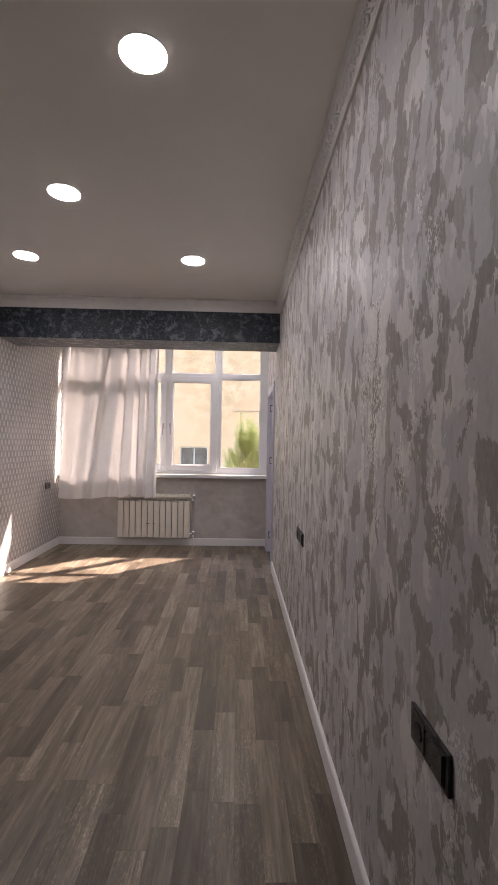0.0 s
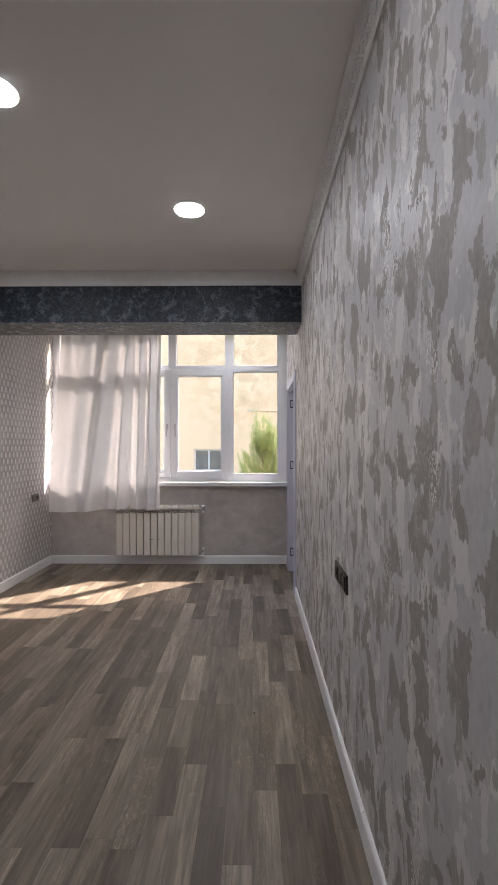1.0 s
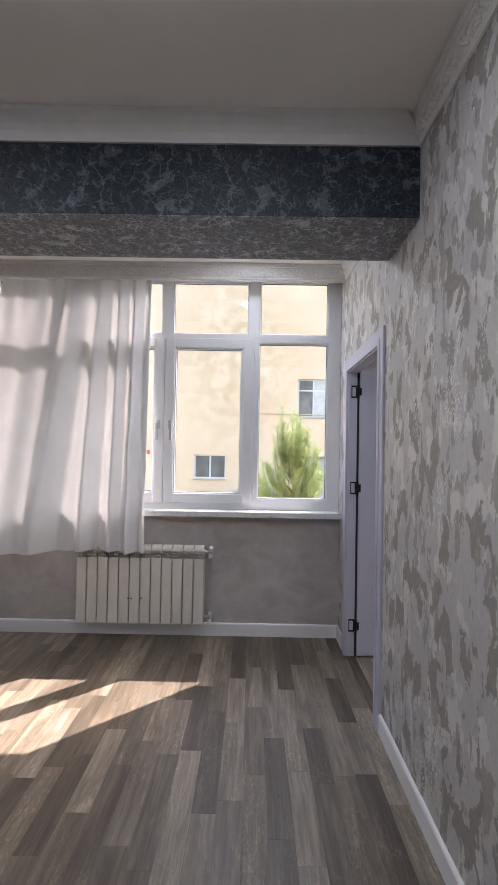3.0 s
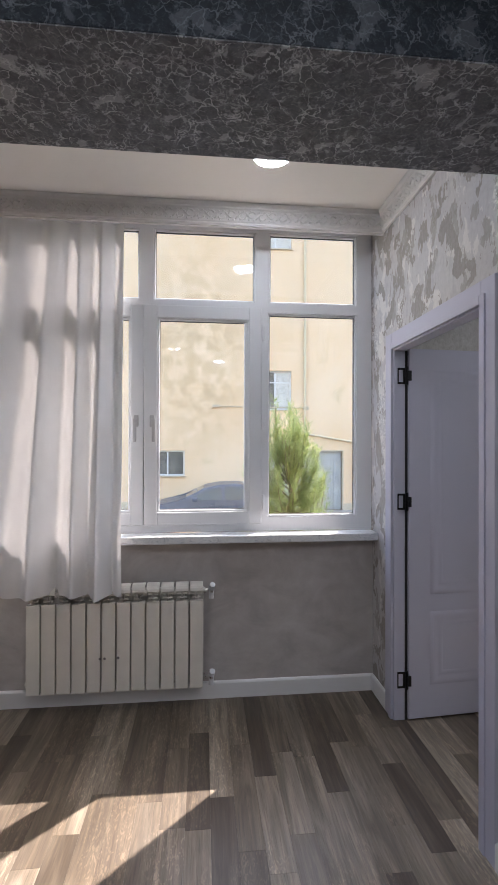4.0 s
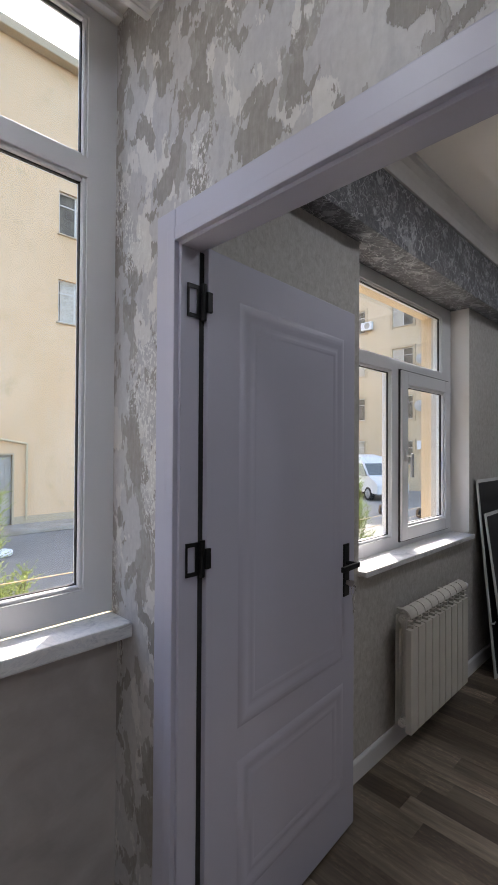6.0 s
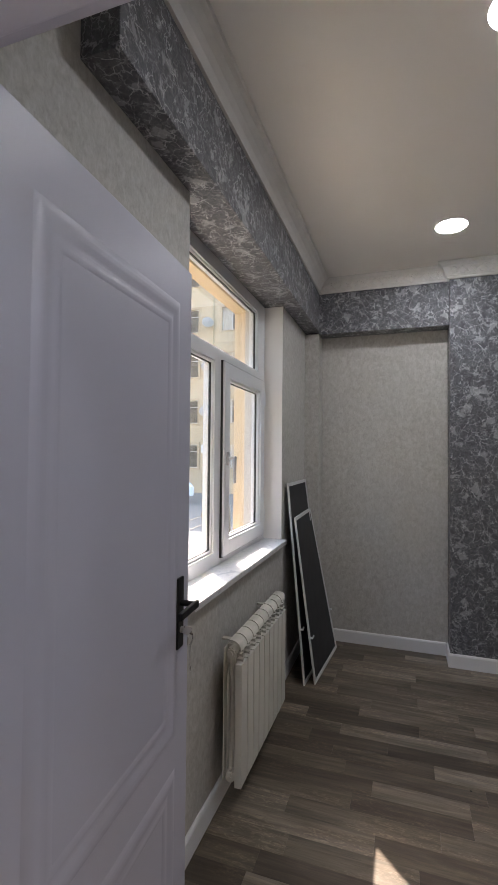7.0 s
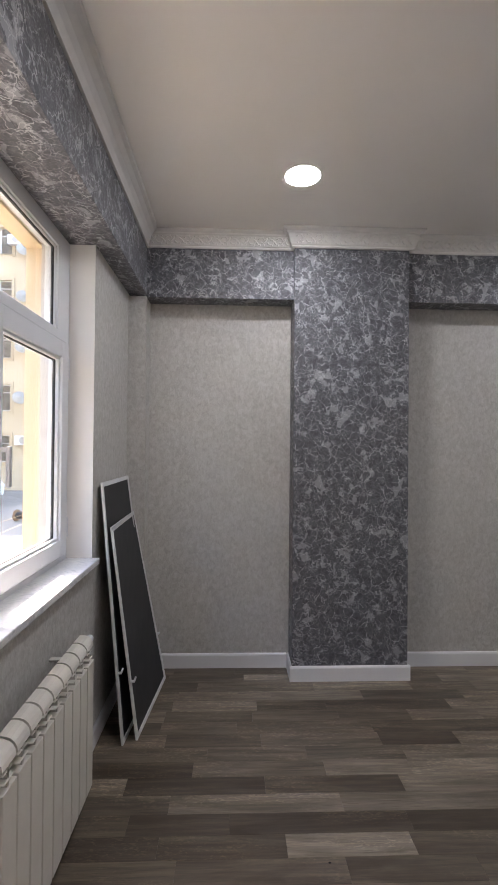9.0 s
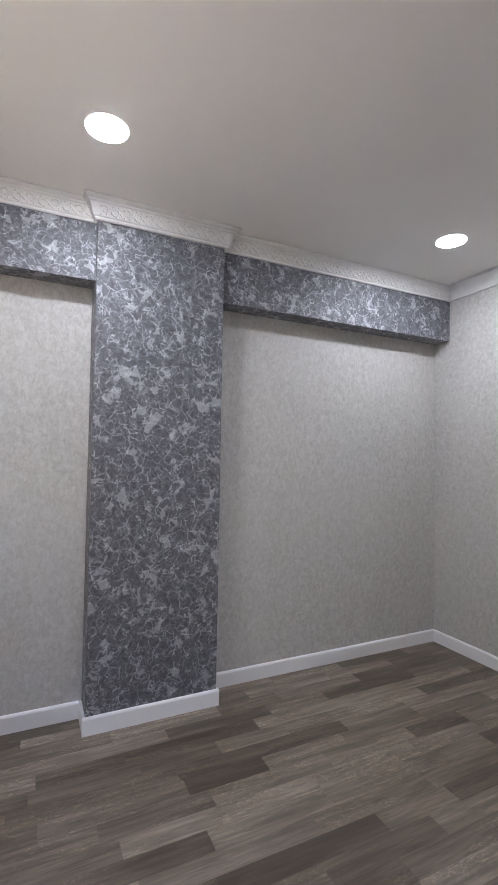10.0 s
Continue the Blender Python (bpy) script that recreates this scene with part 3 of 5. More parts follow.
def ring(bm, x0, x1, z0, z1, w, y0, y1):
    """A mitred-looking frame with a stepped inner bead."""
    bar(bm, x0, x0 + w, z0, z1, y0, y1)
    bar(bm, x1 - w, x1, z0, z1, y0, y1)
    bar(bm, x0 + w - 0.001, x1 - w + 0.001, z0, z0 + w, y0 + 0.0006, y1)
    bar(bm, x0 + w - 0.001, x1 - w + 0.001, z1 - w, z1, y0 + 0.0006, y1)
    b = 0.012
    for a, c, d, e in ((x0 + w - 0.002, x0 + w + b, z0 + w, z1 - w), (x1 - w - b, x1 - w + 0.002, z0 + w, z1 - w), (x0 + w, x1 - w, z0 + w - 0.002, z0 + w + b), (x0 + w, x1 - w, z1 - w - b, z1 - w + 0.002)):
        box(bm, a, c, y0 + 0.012, y1 - 0.012, d, e, 0.003, 1)


def handle(x, z, y, parent, lean=0.0):
    h = part("handle", box(fresh(), x - 0.014, x + 0.014, y - 0.012, y, z - 0.035, z + 0.035, 0.005), M_HANDLE, parent)
    bm = fresh()
    tube(bm, (x, y - 0.012, z), (x, y - 0.038, z), 0.009, 10)
    box(bm, x - 0.010 + lean, x + 0.010 + lean, y - 0.048, y - 0.034, z - 0.125, z + 0.012, 0.005)
    part("grip", bm, M_HANDLE, h, smooth=False)


def hinge_cap(x, z, y, parent):
    bm = fresh()
    tube(bm, (x, y - 0.006, z - 0.045), (x, y - 0.006, z + 0.045), 0.007, 8)
    box(bm, x - 0.012, x + 0.012, y - 0.008, y + 0.001, z - 0.012, z + 0.012, 0.003)
    part("hinge", bm, M_UPVC, parent)


FY0, FY1, GY = 6.325, 6.39, 6.36
win = struct("window_1", holed(fresh(), -2.11, 0.75, 0.99, 2.864, FY0 + 0.008, FY1, [(-2.035, -1.385, 1.075, 2.325), (-1.348, -0.053, 1.065, 2.32), (0.088, 0.655, 1.075, 2.335), (-2.035, -1.42, 2.395, 2.825), (-1.355, -0.684, 2.395, 2.825), (-0.607, 0.015, 2.395, 2.825), (0.094, 0.655, 2.395, 2.832)], "x"), M_UPVC, "wide white plastic window with tilting sashes and toplights", "window")
for x0, x1, z0, z1 in ((-2.035, -1.385, 1.075, 2.325), (0.088, 0.655, 1.075, 2.335), (-2.035, -1.42, 2.395, 2.825), (-1.355, -0.684, 2.395, 2.825), (-0.607, 0.015, 2.395, 2.825), (0.094, 0.655, 2.395, 2.832)):
    bm = fresh()
    b = 0.013
    for a, c, d, e in ((x0 - 0.002, x0 + b, z0, z1), (x1 - b, x1 + 0.002, z0, z1), (x0 + b, x1 - b, z0 - 0.002, z0 + b), (x0 + b, x1 - b, z1 - b, z1 + 0.002)):
        box(bm, a, c, FY0 + 0.016, FY1 - 0.01, d, e, 0.004, 1)
    part("glazing_bead", bm, M_UPVC, win)
    pane(x0 + b, x1 - b, z0 + b, z1 - b, GY, win)
for x0, x1, hx in ((-1.356, -0.6605, -0.703), (-0.6585, 0.050, -0.610)):
    bm = fresh()
    ring(bm, x0, x1, 1.035, 2.360, 0.078, FY0 - 0.012, FY1 - 0.012)
    sash = part("sash", bm, M_UPVC, win)
    pane(x0 + 0.09, x1 - 0.09, 1.125, 2.270, GY - 0.01, sash)
    handle(hx, 1.66, FY0 - 0.012, sash, 0.012 if hx > -0.65 else -0.004)
for z in (1.17, 1.66, 2.2):
    hinge_cap(0.060, z, FY0 - 0.004, win)
    hinge_cap(-1.364, z, FY0 - 0.004, win)
struct("sill_living", box(fresh(), WX0, WX1 - 0.001, 6.205, 6.335, 0.943, 0.988, 0.006), M_MARBLE, "grey-veined white marble window sill", "window sill")

F2, G2 = 6.255, 6.285
win2 = struct("window_2", holed(fresh(), 1.76, 3.265, 0.94, 2.47, F2 + 0.008, F2 + 0.07, [(1.83, 2.43, 1.01, 1.955), (2.52, 3.20, 1.01, 1.955), (1.83, 3.12, 2.015, 2.40)], "x"), M_UPVC, "white plastic window with a tilting sash and toplight", "window")
for x0, x1, z0, z1 in ((1.83, 2.43, 1.01, 1.955), (1.83, 3.12, 2.015, 2.40)):
    bm = fresh()
    b = 0.013
    for a, c, d, e in ((x0 - 0.002, x0 + b, z0, z1), (x1 - b, x1 + 0.002, z0, z1), (x0 + b, x1 - b, z0 - 0.002, z0 + b), (x0 + b, x1 - b, z1 - b, z1 + 0.002)):
        box(bm, a, c, F2 + 0.016, F2 + 0.06, d, e, 0.004, 1)
    part("glazing_bead", bm, M_UPVC, win2)
    pane(x0 + b, x1 - b, z0 + b, z1 - b, G2, win2)
bm = fresh()
ring(bm, 2.51, 3.205, 0.975, 1.965, 0.078, F2 - 0.014, F2 + 0.052)
sash = part("sash", bm, M_UPVC, win2)
pane(2.60, 3.115, 1.065, 1.875, G2 - 0.01, sash)
handle(2.55, 1.47, F2 - 0.014, sash, 0.0)
bm = fresh()
for a, b, c, d in ((2.5065, 2.5105, 0.970, 1.970), (3.2045, 3.210, 0.970, 1.970), (2.5105, 3.2045, 1.9645, 1.970), (2.5105, 3.2045, 0.970, 0.9755)):
    box(bm, a, b, F2 - 0.003, F2 + 0.010, c, d)
part("seal", bm, M_GASKET, sash, "black rubber seal")
for z in (1.1, 1.85):
    hinge_cap(3.212, z, F2 - 0.004, win2)
struct("sill_room", box(fresh(), 1.889, 3.262, 6.10, 6.262, 0.915, 0.943, 0.006), M_MARBLE, "grey-veined white marble window sill", "window sill")
struct("reveal_lining", box(fresh(), 3.2605, 3.2645, R2Y1 - 0.001, 6.262, 0.943, 2.466), M_CEIL, "pale plastered window reveal", "reveal")


# ---- door ----
def arch(bm, x0, x1, w):
    """Door casing round the opening: two uprights and a head, with a stepped inner edge."""
    for a, b in ((DY0 - w, DY0 + 0.006), (DY1 - 0.006, DY1 + w)):
        box(bm, x0, x1, a, b, 0, DZ + w, 0.004)
    box(bm, x0, x1, DY0 + 0.006, DY1 - 0.006, DZ - 0.006, DZ + w, 0.004)
    t = 0.006
    for a, b in ((DY0 - 0.022, DY0 + 0.012), (DY1 - 0.012, DY1 + 0.022)):
        box(bm, x0 - t if x0 < 0.78 else x0, x1 if x0 < 0.78 else x1 + t, a, b, 0, DZ + 0.022, 0.003)
    box(bm, x0 - t if x0 < 0.78 else x0, x1 if x0 < 0.78 else x1 + t, DY0 + 0.012, DY1 - 0.012, DZ - 0.012, DZ + 0.022, 0.003)


fr = struct("door_1", fresh(), M_DOOR, "lilac-white door standing open, black hinges and handle", "door")
bm = fresh()
arch(bm, 0.736, 0.751, 0.078)
part("casing", bm, M_DOOR, fr)
bm = fresh()
arch(bm, PX - 0.001, PX + 0.012, 0.07)
part("casing", bm, M_DOOR, fr)
bm = fresh()
box(bm, 0.745, 0.812, DY0 - 0.001, DY0 + 0.03, 0, DZ - 0.01, 0.002)
box(bm, 0.745, 0.808, DY1 - 0.022, DY1 + 0.001, 0, DZ - 0.01, 0.002)
box(bm, 0.745, 0.812, DY0 + 0.03, DY1 - 0.022, DZ - 0.022, DZ + 0.001, 0.002)
part("jamb", bm, M_DOOR, fr)
# added black strip: draws the shade in the gap between jamb and leaf
part("seal", box(fresh(), 0.8085, 0.8235, DY1 - 0.0225, DY1 - 0.0122, 0, DZ - 0.023), M_GASKET, fr, "black strip standing for the dark gap beside the leaf")
# the leaf lies almost square to the wall
LX0, LX1, LY0, LY1 = 0.824, 1.640, 5.955, 5.995
leaf_bm = box(fresh(), LX0, LX1, LY0, LY1, 0.012, 2.053, 0.003)
leaf = part("leaf", leaf_bm, M_DOOR, fr)


OGEE = [(0.0, -0.001), (0.006, 0.0018), (0.014, 0.0046), (0.024, 0.0052), (0.034, 0.0034), (0.044, 0.0008), (0.052, 0.0004), (0.060, 0.0026), (0.068, 0.0030), (0.076, 0.0012), (0.082, -0.001)]


def panel_frame(bm, x0, x1, z0, z1, y):
    """A softly pressed moulding round one door panel, mitred at the corners."""
    rings = []
    for d, h in OGEE:
        rings.append([bm.verts.new((px, y - h, pz)) for px, pz in ((x0 + d, z0 + d), (x1 - d, z0 + d), (x1 - d, z1 - d), (x0 + d, z1 - d))])
    for g, h in zip(rings, rings[1:]):
        for q in range(4):
            bm.faces.new((g[q], g[(q + 1) % 4], h[(q + 1) % 4], h[q]))


for z0, z1 in ((0.69, 1.935), (0.19, 0.60)):
    bm = fresh()
    panel_frame(bm, LX0 + 0.125, LX1 - 0.085, z0, z1, LY0)
    soft = part("panel_moulding", bm, M_DOOR, leaf, smooth=True)
    soft.data.set_sharp_from_angle(angle=radians(50))
hx = LX1 - 0.072
hp = part("lock_plate", box(fresh(), hx - 0.021, hx + 0.021, LY0 - 0.008, LY0, 0.932, 1.135, 0.003), M_BLACK, leaf, "black lock plate")
bm = fresh()
tube(bm, (hx, LY0 - 0.006, 1.062), (hx, LY0 - 0.052, 1.062), 0.009, 12)
box(bm, hx - 0.115, hx + 0.012, LY0 - 0.060, LY0 - 0.048, 1.052, 1.072, 0.003)
bm2 = fresh()
part("lever", bm, M_BLACK, leaf, "black lever handle")
tube(bm2, (hx, LY0 - 0.007, 0.985), (hx, LY0 - 0.016, 0.985), 0.009, 12)
part("cylinder", bm2, M_CHROME, leaf)
LEAF_TURN = Matrix.Translation((LX0, LY0, 0)) @ pose(0, 0, 0, 0, 0, 3.7) @ Matrix.Translation((-LX0, -LY0, 0))
leaf.matrix_basis = LEAF_TURN
for z in (0.222, 1.207, 1.903):
    bm = fresh()
    y = DY1 - 0.024
    box(bm, 0.764, 0.770, y - 0.003, y, z - 0.045, z + 0.045)
    box(bm, 0.796, 0.806, y - 0.003, y, z - 0.045, z + 0.045)
    box(bm, 0.770, 0.796, y - 0.003, y, z + 0.034, z + 0.045)
    box(bm, 0.770, 0.796, y - 0.003, y, z - 0.045, z - 0.034)
    tube(bm, (0.815, y - 0.008, z - 0.05), (0.815, y - 0.008, z + 0.05), 0.0075, 10)
    box(bm, 0.818, 0.836, y - 0.022, y - 0.014, z - 0.028, z + 0.028, 0.002)
    part("hinge", bm, M_BLACK, fr, "black pivot hinge")

keys = thing("key_bunch", LEAF_TURN @ Vector((hx, LY0 - 0.016, 0.985)), "small bunch of steel keys hanging in the door lock", "keys")
bm = fresh()
sweep(bm, [(math.sin(i * 0.45) * 0.013, -0.016, -0.018 + math.cos(i * 0.45) * 0.013) for i in range(15)], 0.0011, 5)
part("ring", bm, M_CHROME, keys)
keys.scale = (1.35, 1.35, 1.35)
for tilt, dx in ((0.0, 0.0), (0.25, 0.004), (-0.35, -0.006)):
    bm = fresh()
    box(bm, -0.010, 0.010, -0.0012, 0.0012, -0.024, 0.0, 0.001)
    box(bm, -0.0035, 0.0035, -0.0010, 0.0010, -0.056, -0.024)
    for j in range(3):
        box(bm, 0.0035, 0.0055, -0.0010, 0.0010, -0.052 + j * 0.008, -0.048 + j * 0.008)
    kob = part("key", bm, M_CHROME, keys)
    kob.matrix_basis = Matrix.Translation((dx, -0.017 + dx * 0.3, -0.031)) @ Euler((0, tilt, 0.4)).to_matrix().to_4x4()
bm = fresh()
box(bm, -0.0012, 0.0012, -0.020, 0.0, -0.009, 0.009, 0.0005)
part("key", bm, M_CHROME, keys)


# ---- radiators ----
def section_mesh():
    """One aluminium section: front plate, waist, side fins, curved head with louvres."""
    bm = fresh()
    box(bm, -0.0368, 0.0368, 0.0, 0.030, 0.0, 0.500, 0.0028)
    box(bm, -0.004, 0.004, 0.006, 0.077, 0.012, 0.565)
    box(bm, -0.0405, 0.0405, 0.076, 0.080, 0.02, 0.560, 0.0015)
    tube(bm, (-0.0395, 0.045, 0.545), (0.0395, 0.045, 0.545), 0.021, 12)
    tube(bm, (-0.0395, 0.045, 0.045), (0.0395, 0.045, 0.045), 0.021, 12)
    for y, z, t in ((0.003, 0.516, 0.004), (0.006, 0.538, 0.004)):
        box(bm, -0.027, 0.027, y, y + 0.022, z, z + t, 0.0015, 1)
    box(bm, -0.003, 0.003, 0.006, 0.03, 0.50, 0.565)
    # round water channel between head and foot
    sweep(bm, [(0, 0.052, z) for z in (0.045, 0.08, 0.16, 0.43, 0.51, 0.545)], [0.021, 0.016, 0.012, 0.012, 0.016, 0.021], 10)
    for y in (0.062,):
        box(bm, -0.034, 0.034, y, y + 0.003, 0.06, 0.49)
    # rounded head, bowed over the top
    arc = [(0.003 + 0.040 * (1 - math.cos(q)), 0.556 + 0.040 * math.sin(q)) for q in (0.0, 0.35, 0.7, 1.05, 1.4, 1.57)]
    prof = arc + [(0.056, 0.596), (0.062, 0.590)] + [(y + 0.004, z - 0.005) for y, z in reversed(arc)]
    a = [bm.verts.new((-0.0362, y, z)) for y, z in prof]
    b = [bm.verts.new((0.0362, y, z)) for y, z in prof]
    n = len(prof)
    for i in range(n):
        bm.faces.new((a[i], a[(i + 1) % n], b[(i + 1) % n], b[i]))
    bm.faces.new(a)
    bm.faces.new(b[::-1])
    return meshed("radiator_section", bm, M_RAD)


SECTION = section_mesh()


def radiator(x0, y, z, count, label, valve_side):
    ob = thing("radiator", (x0, y, z), label, "radiator")
    for i in range(count):
        s = new("section", SECTION)
        s.parent = ob
        s.location = (0.041 + i * 0.082, 0, 0)
    for z2 in (0.045, 0.545):
        bm = fresh()
        e = count * 0.082
        tube(bm, (-0.008, 0.045, z2), (0.004, 0.045, z2), 0.019, 8)
        tube(bm, (-0.014, 0.045, z2), (-0.007, 0.045, z2), 0.010, 12)
        part("plug", bm, M_RAD, ob, smooth=False)
        bm = fresh()
        tube(bm, (e - 0.004, 0.045, z2), (e + 0.01, 0.045, z2), 0.019, 8)
        tube(bm, (e + 0.01, 0.045, z2), (e + 0.03, 0.045, z2), 0.010, 12)
        if valve_side:
            tube(bm, (e + 0.045, 0.02, z2), (e + 0.045, 0.11, z2), 0.011, 12)
        v = part("valve", bm, M_CHROME, ob, "nickel valve", smooth=False)
        bm = fresh()
        if valve_side:
            tube(bm, (e + 0.045, 0.045, z2 + 0.002), (e + 0.052, 0.01, z2 + 0.042), 0.019, 12, 0.016)
            tube(bm, (e + 0.045, 0.03, z2 - 0.045), (e + 0.045, 0.04, z2 - 0.006), 0.015, 12)
        else:
            tube(bm, (e + 0.03, 0.045, z2), (e + 0.085, 0.045, z2), 0.021, 14, 0.017)
        part("cap", bm, M_UPVC, v, "white plastic cap")
    for u in (0.12, count * 0.082 - 0.12):
        bm = fresh()
        box(bm, u - 0.012, u + 0.012, 0.076, 0.135, 0.548, 0.556)
        box(bm, u - 0.014, u + 0.014, 0.04, 0.05, 0.548, 0.585)
        part("bracket", bm, M_RADB, ob)
    return ob


warm = radiator(-1.285, 6.178, 0.125, 12, "white twelve-section aluminium radiator hung below the window", True)
radiator(2.143, 6.01, 0.13, 9, "white nine-section aluminium radiator hung below the sill", False)
for u, z in ((0.405, 0.19), (0.430, 0.19), (0.505, 0.192)):
    part("scuff", tube(fresh(), (u, 0.0005, z), (u, -0.0015, z), 0.0075, 10), M_GREYP, warm, "brown scuff mark on the enamel")


# ---- curtain ----
def curtain_mesh(x0, x1, z0, z1, y):
    """Hanging cloth with uneven folds that open towards the hem."""
    nu, nv = 220, 70
    rng = random.Random(5)
    ph = [rng.uniform(0, 6.28) for _ in range(6)]
    verts, faces = [], []
    for j in range(nv + 1):
        t = j / nv
        z = z1 + (z0 - z1) * t
        for i in range(nu + 1):
            u = i / nu
            # broad fold in the middle, gathers at the free edge
            gather = 0.30 + 0.9 * u * u
            wob = 0.016 * math.sin(u * 9 + t * 1.5 + ph[0]) + 0.010 * math.sin(u * 31 + ph[1] + 0.8 * math.sin(t * 2)) * gather
            g = [(0.055, 0.50 - 0.14 * t, 0.05), (-0.045, 0.60 - 0.12 * t, 0.04), (0.06, 0.66 - 0.03 * t, 0.03), (-0.05, 0.735 - 0.02 * t, 0.028), (0.045, 0.80, 0.022), (-0.045, 0.855, 0.02), (0.055, 0.905, 0.018), (-0.05, 0.955, 0.018), (0.03, 0.22 - 0.05 * t, 0.05), (-0.025, 0.33 - 0.08 * t, 0.05)]
            fold = sum(a * math.exp(-(((u - c) / w) ** 2)) for a, c, w in g)
            top = 0.012 * math.sin(u * 58 + ph[2]) * max(0.0, 1 - t * 3.5)
            crumple = 0.004 * math.sin(u * 23 + t * 14 + ph[3]) * math.sin(t * 7 + ph[4])
            x = x0 + (x1 - x0) * u - (1 - u) * 0.09 * t + 0.02 * u * t
            sag = -0.035 * (1 - abs(math.cos(u * 25.7))) * (0.6 + 0.4 * math.sin(u * 11 + ph[5])) * max(0.0, 1 - t * 8) - 0.02 * t * math.sin(u * 5 + 1) 
            drape = y - 0.155 * min(1.0, t * 1.18)
            verts.append((x, drape - fold * (0.6 + 0.6 * t) - wob * (0.5 + 0.6 * t) - top + crumple, z + sag))
    w = nu + 1
    for j in range(nv):
        for i in range(nu):
            faces.append((j * w + i, j * w + i + 1, (j + 1) * w + i + 1, (j + 1) * w + i))
    me = bpy.data.meshes.new("curtain")
    me.from_pydata(verts, [], faces)
    me.materials.append(M_CLOTH)
    for p in me.polygons:
        p.use_smooth = True
    return me


curtain = thing("curtain", (0, 0, 0), "white cotton curtain hanging half drawn before the window", "curtain")
c = new("cloth", curtain_mesh(-1.985, -0.775, 0.665, 2.83, 6.288))
c.parent = curtain
bm = fresh()
box(bm, WX0 + 0.03, WX1 - 0.03, 6.278, 6.298, 2.845, 2.857, 0.002)
struct("trim_curtain_rail", bm, M_UPVC, "slim white curtain rail behind the pelmet", "curtain rail")
for i in range(9):
    x = -1.97 + i * 0.148
    bm = fresh()
    tube(bm, (x, 6.288, 2.846), (x, 6.288, 2.825), 0.003, 6)
    box(bm, x - 0.006, x + 0.006, 6.284, 6.292, 2.815, 2.827, 0.001)
    part("hook", bm, M_UPVC, curtain)


# ---- sockets ----
def socket(name, y0, y1, z0, z1, x, into, kinds, material, label):
    """A row of square modules on one plate."""
    ob = thing(name, (x, (y0 + y1) / 2, (z0 + z1) / 2), label, "wall socket")
    hw, hh = (y1 - y0) / 2, (z1 - z0) / 2
    s = into
    bm = fresh()
    box(bm, 0, s * 0.009, -hw, hw, -hh, hh, 0.003)
    part("plate", bm, material, ob)
    n = len(kinds)
    for i, kind in enumerate(kinds):
        c = -hw + (i + 0.5) * 2 * hw / n
        m = min(hw / n, hh) - 0.009
        bm = fresh()
        box(bm, s * 0.009, s * 0.0115, c - m, c + m, -m, m, 0.001, 1)
        mod = part("module", bm, material, ob)
        if kind == "round":
            bm = fresh()
            tube(bm, (s * 0.0112, c, 0), (s * 0.0135, c, 0), 0.021, 24)
            for d in (-0.0095, 0.0095):
                tube(bm, (s * 0.0133, c + d, 0), (s * 0.0142, c + d, 0), 0.0027, 8)
            part("outlet", bm, M_BLACK, mod)
        elif kind == "ports":
            bm = fresh()
            box(bm, s * 0.0112, s * 0.0135, c - 0.012, c - 0.004, -0.007, 0.007)
            box(bm, s * 0.0112, s * 0.0135, c + 0.004, c + 0.012, -0.007, 0.007)
            part("port", bm, M_GREYP, mod)
        else:
            bm = fresh()
            box(bm, s * 0.0112, s * 0.0145, c - m + 0.003, c + m - 0.003, -m + 0.003, m - 0.003, 0.001, 1)
            part("rocker", bm, material, mod)
    return ob


socket("wall_socket", 2.712, 2.986, 0.787, 0.871, WX1, -1, ("switch", "ports", "round"), M_PLATE, "black triple socket plate with outlet, ports and switch")
socket("wall_socket", 0.75, 0.94, 0.745, 0.828, WX1, -1, ("switch", "round"), M_PLATE, "black double socket plate on the plastered wall")
socket("wall_socket", 5.80, 5.955, 0.80, 0.885, WX0, 1, ("switch", "round"), M_GREYP, "taupe-grey double socket on the rhombus wallpaper")


# ---- ceiling lamps ----
def lamp(x, y, r=0.089):
    ob = thing("ceiling_lamp", (x, y, CEIL), "round flush ceiling lamp, lit cool white, slim white rim", "ceiling lamp", "ceiling lamps")
    bm = fresh()
    bmesh.ops.create_cone(bm, cap_ends=True, segments=40, radius1=r - 0.001, radius2=r - 0.0005, depth=0.0008, matrix=Matrix.Translation((0, 0, -0.0031)))
    part("diffuser", bm, M_LED, ob)
    bm = fresh()
    ringp = [(r - 0.008, -0.0028), (r + 0.001, -0.0028), (r + 0.002, 0.0), (r - 0.010, 0.0)]
    rows = []
    for i in range(40):
        a = 2 * math.pi * i / 40
        rows.append([bm.verts.new((math.cos(a) * q, math.sin(a) * q, z)) for q, z in ringp])
    for i in range(40):
        g, h = rows[i], rows[(i + 1) % 40]
        for j in range(4):
            bm.faces.new((g[j], g[(j + 1) % 4], h[(j + 1) % 4], h[j]))
    part("rim", bm, M_UPVC, ob)
    return ob


one = lamp(-0.052, 1.613)
for x, y in ((-0.715, 2.60), (-1.365, 3.545), (-0.05, 3.555), (0.013, 5.656), (3.332, 5.114), (1.918, 5.045), (3.385, 3.0)):
    copy_thing(one, pose(x, y, CEIL))


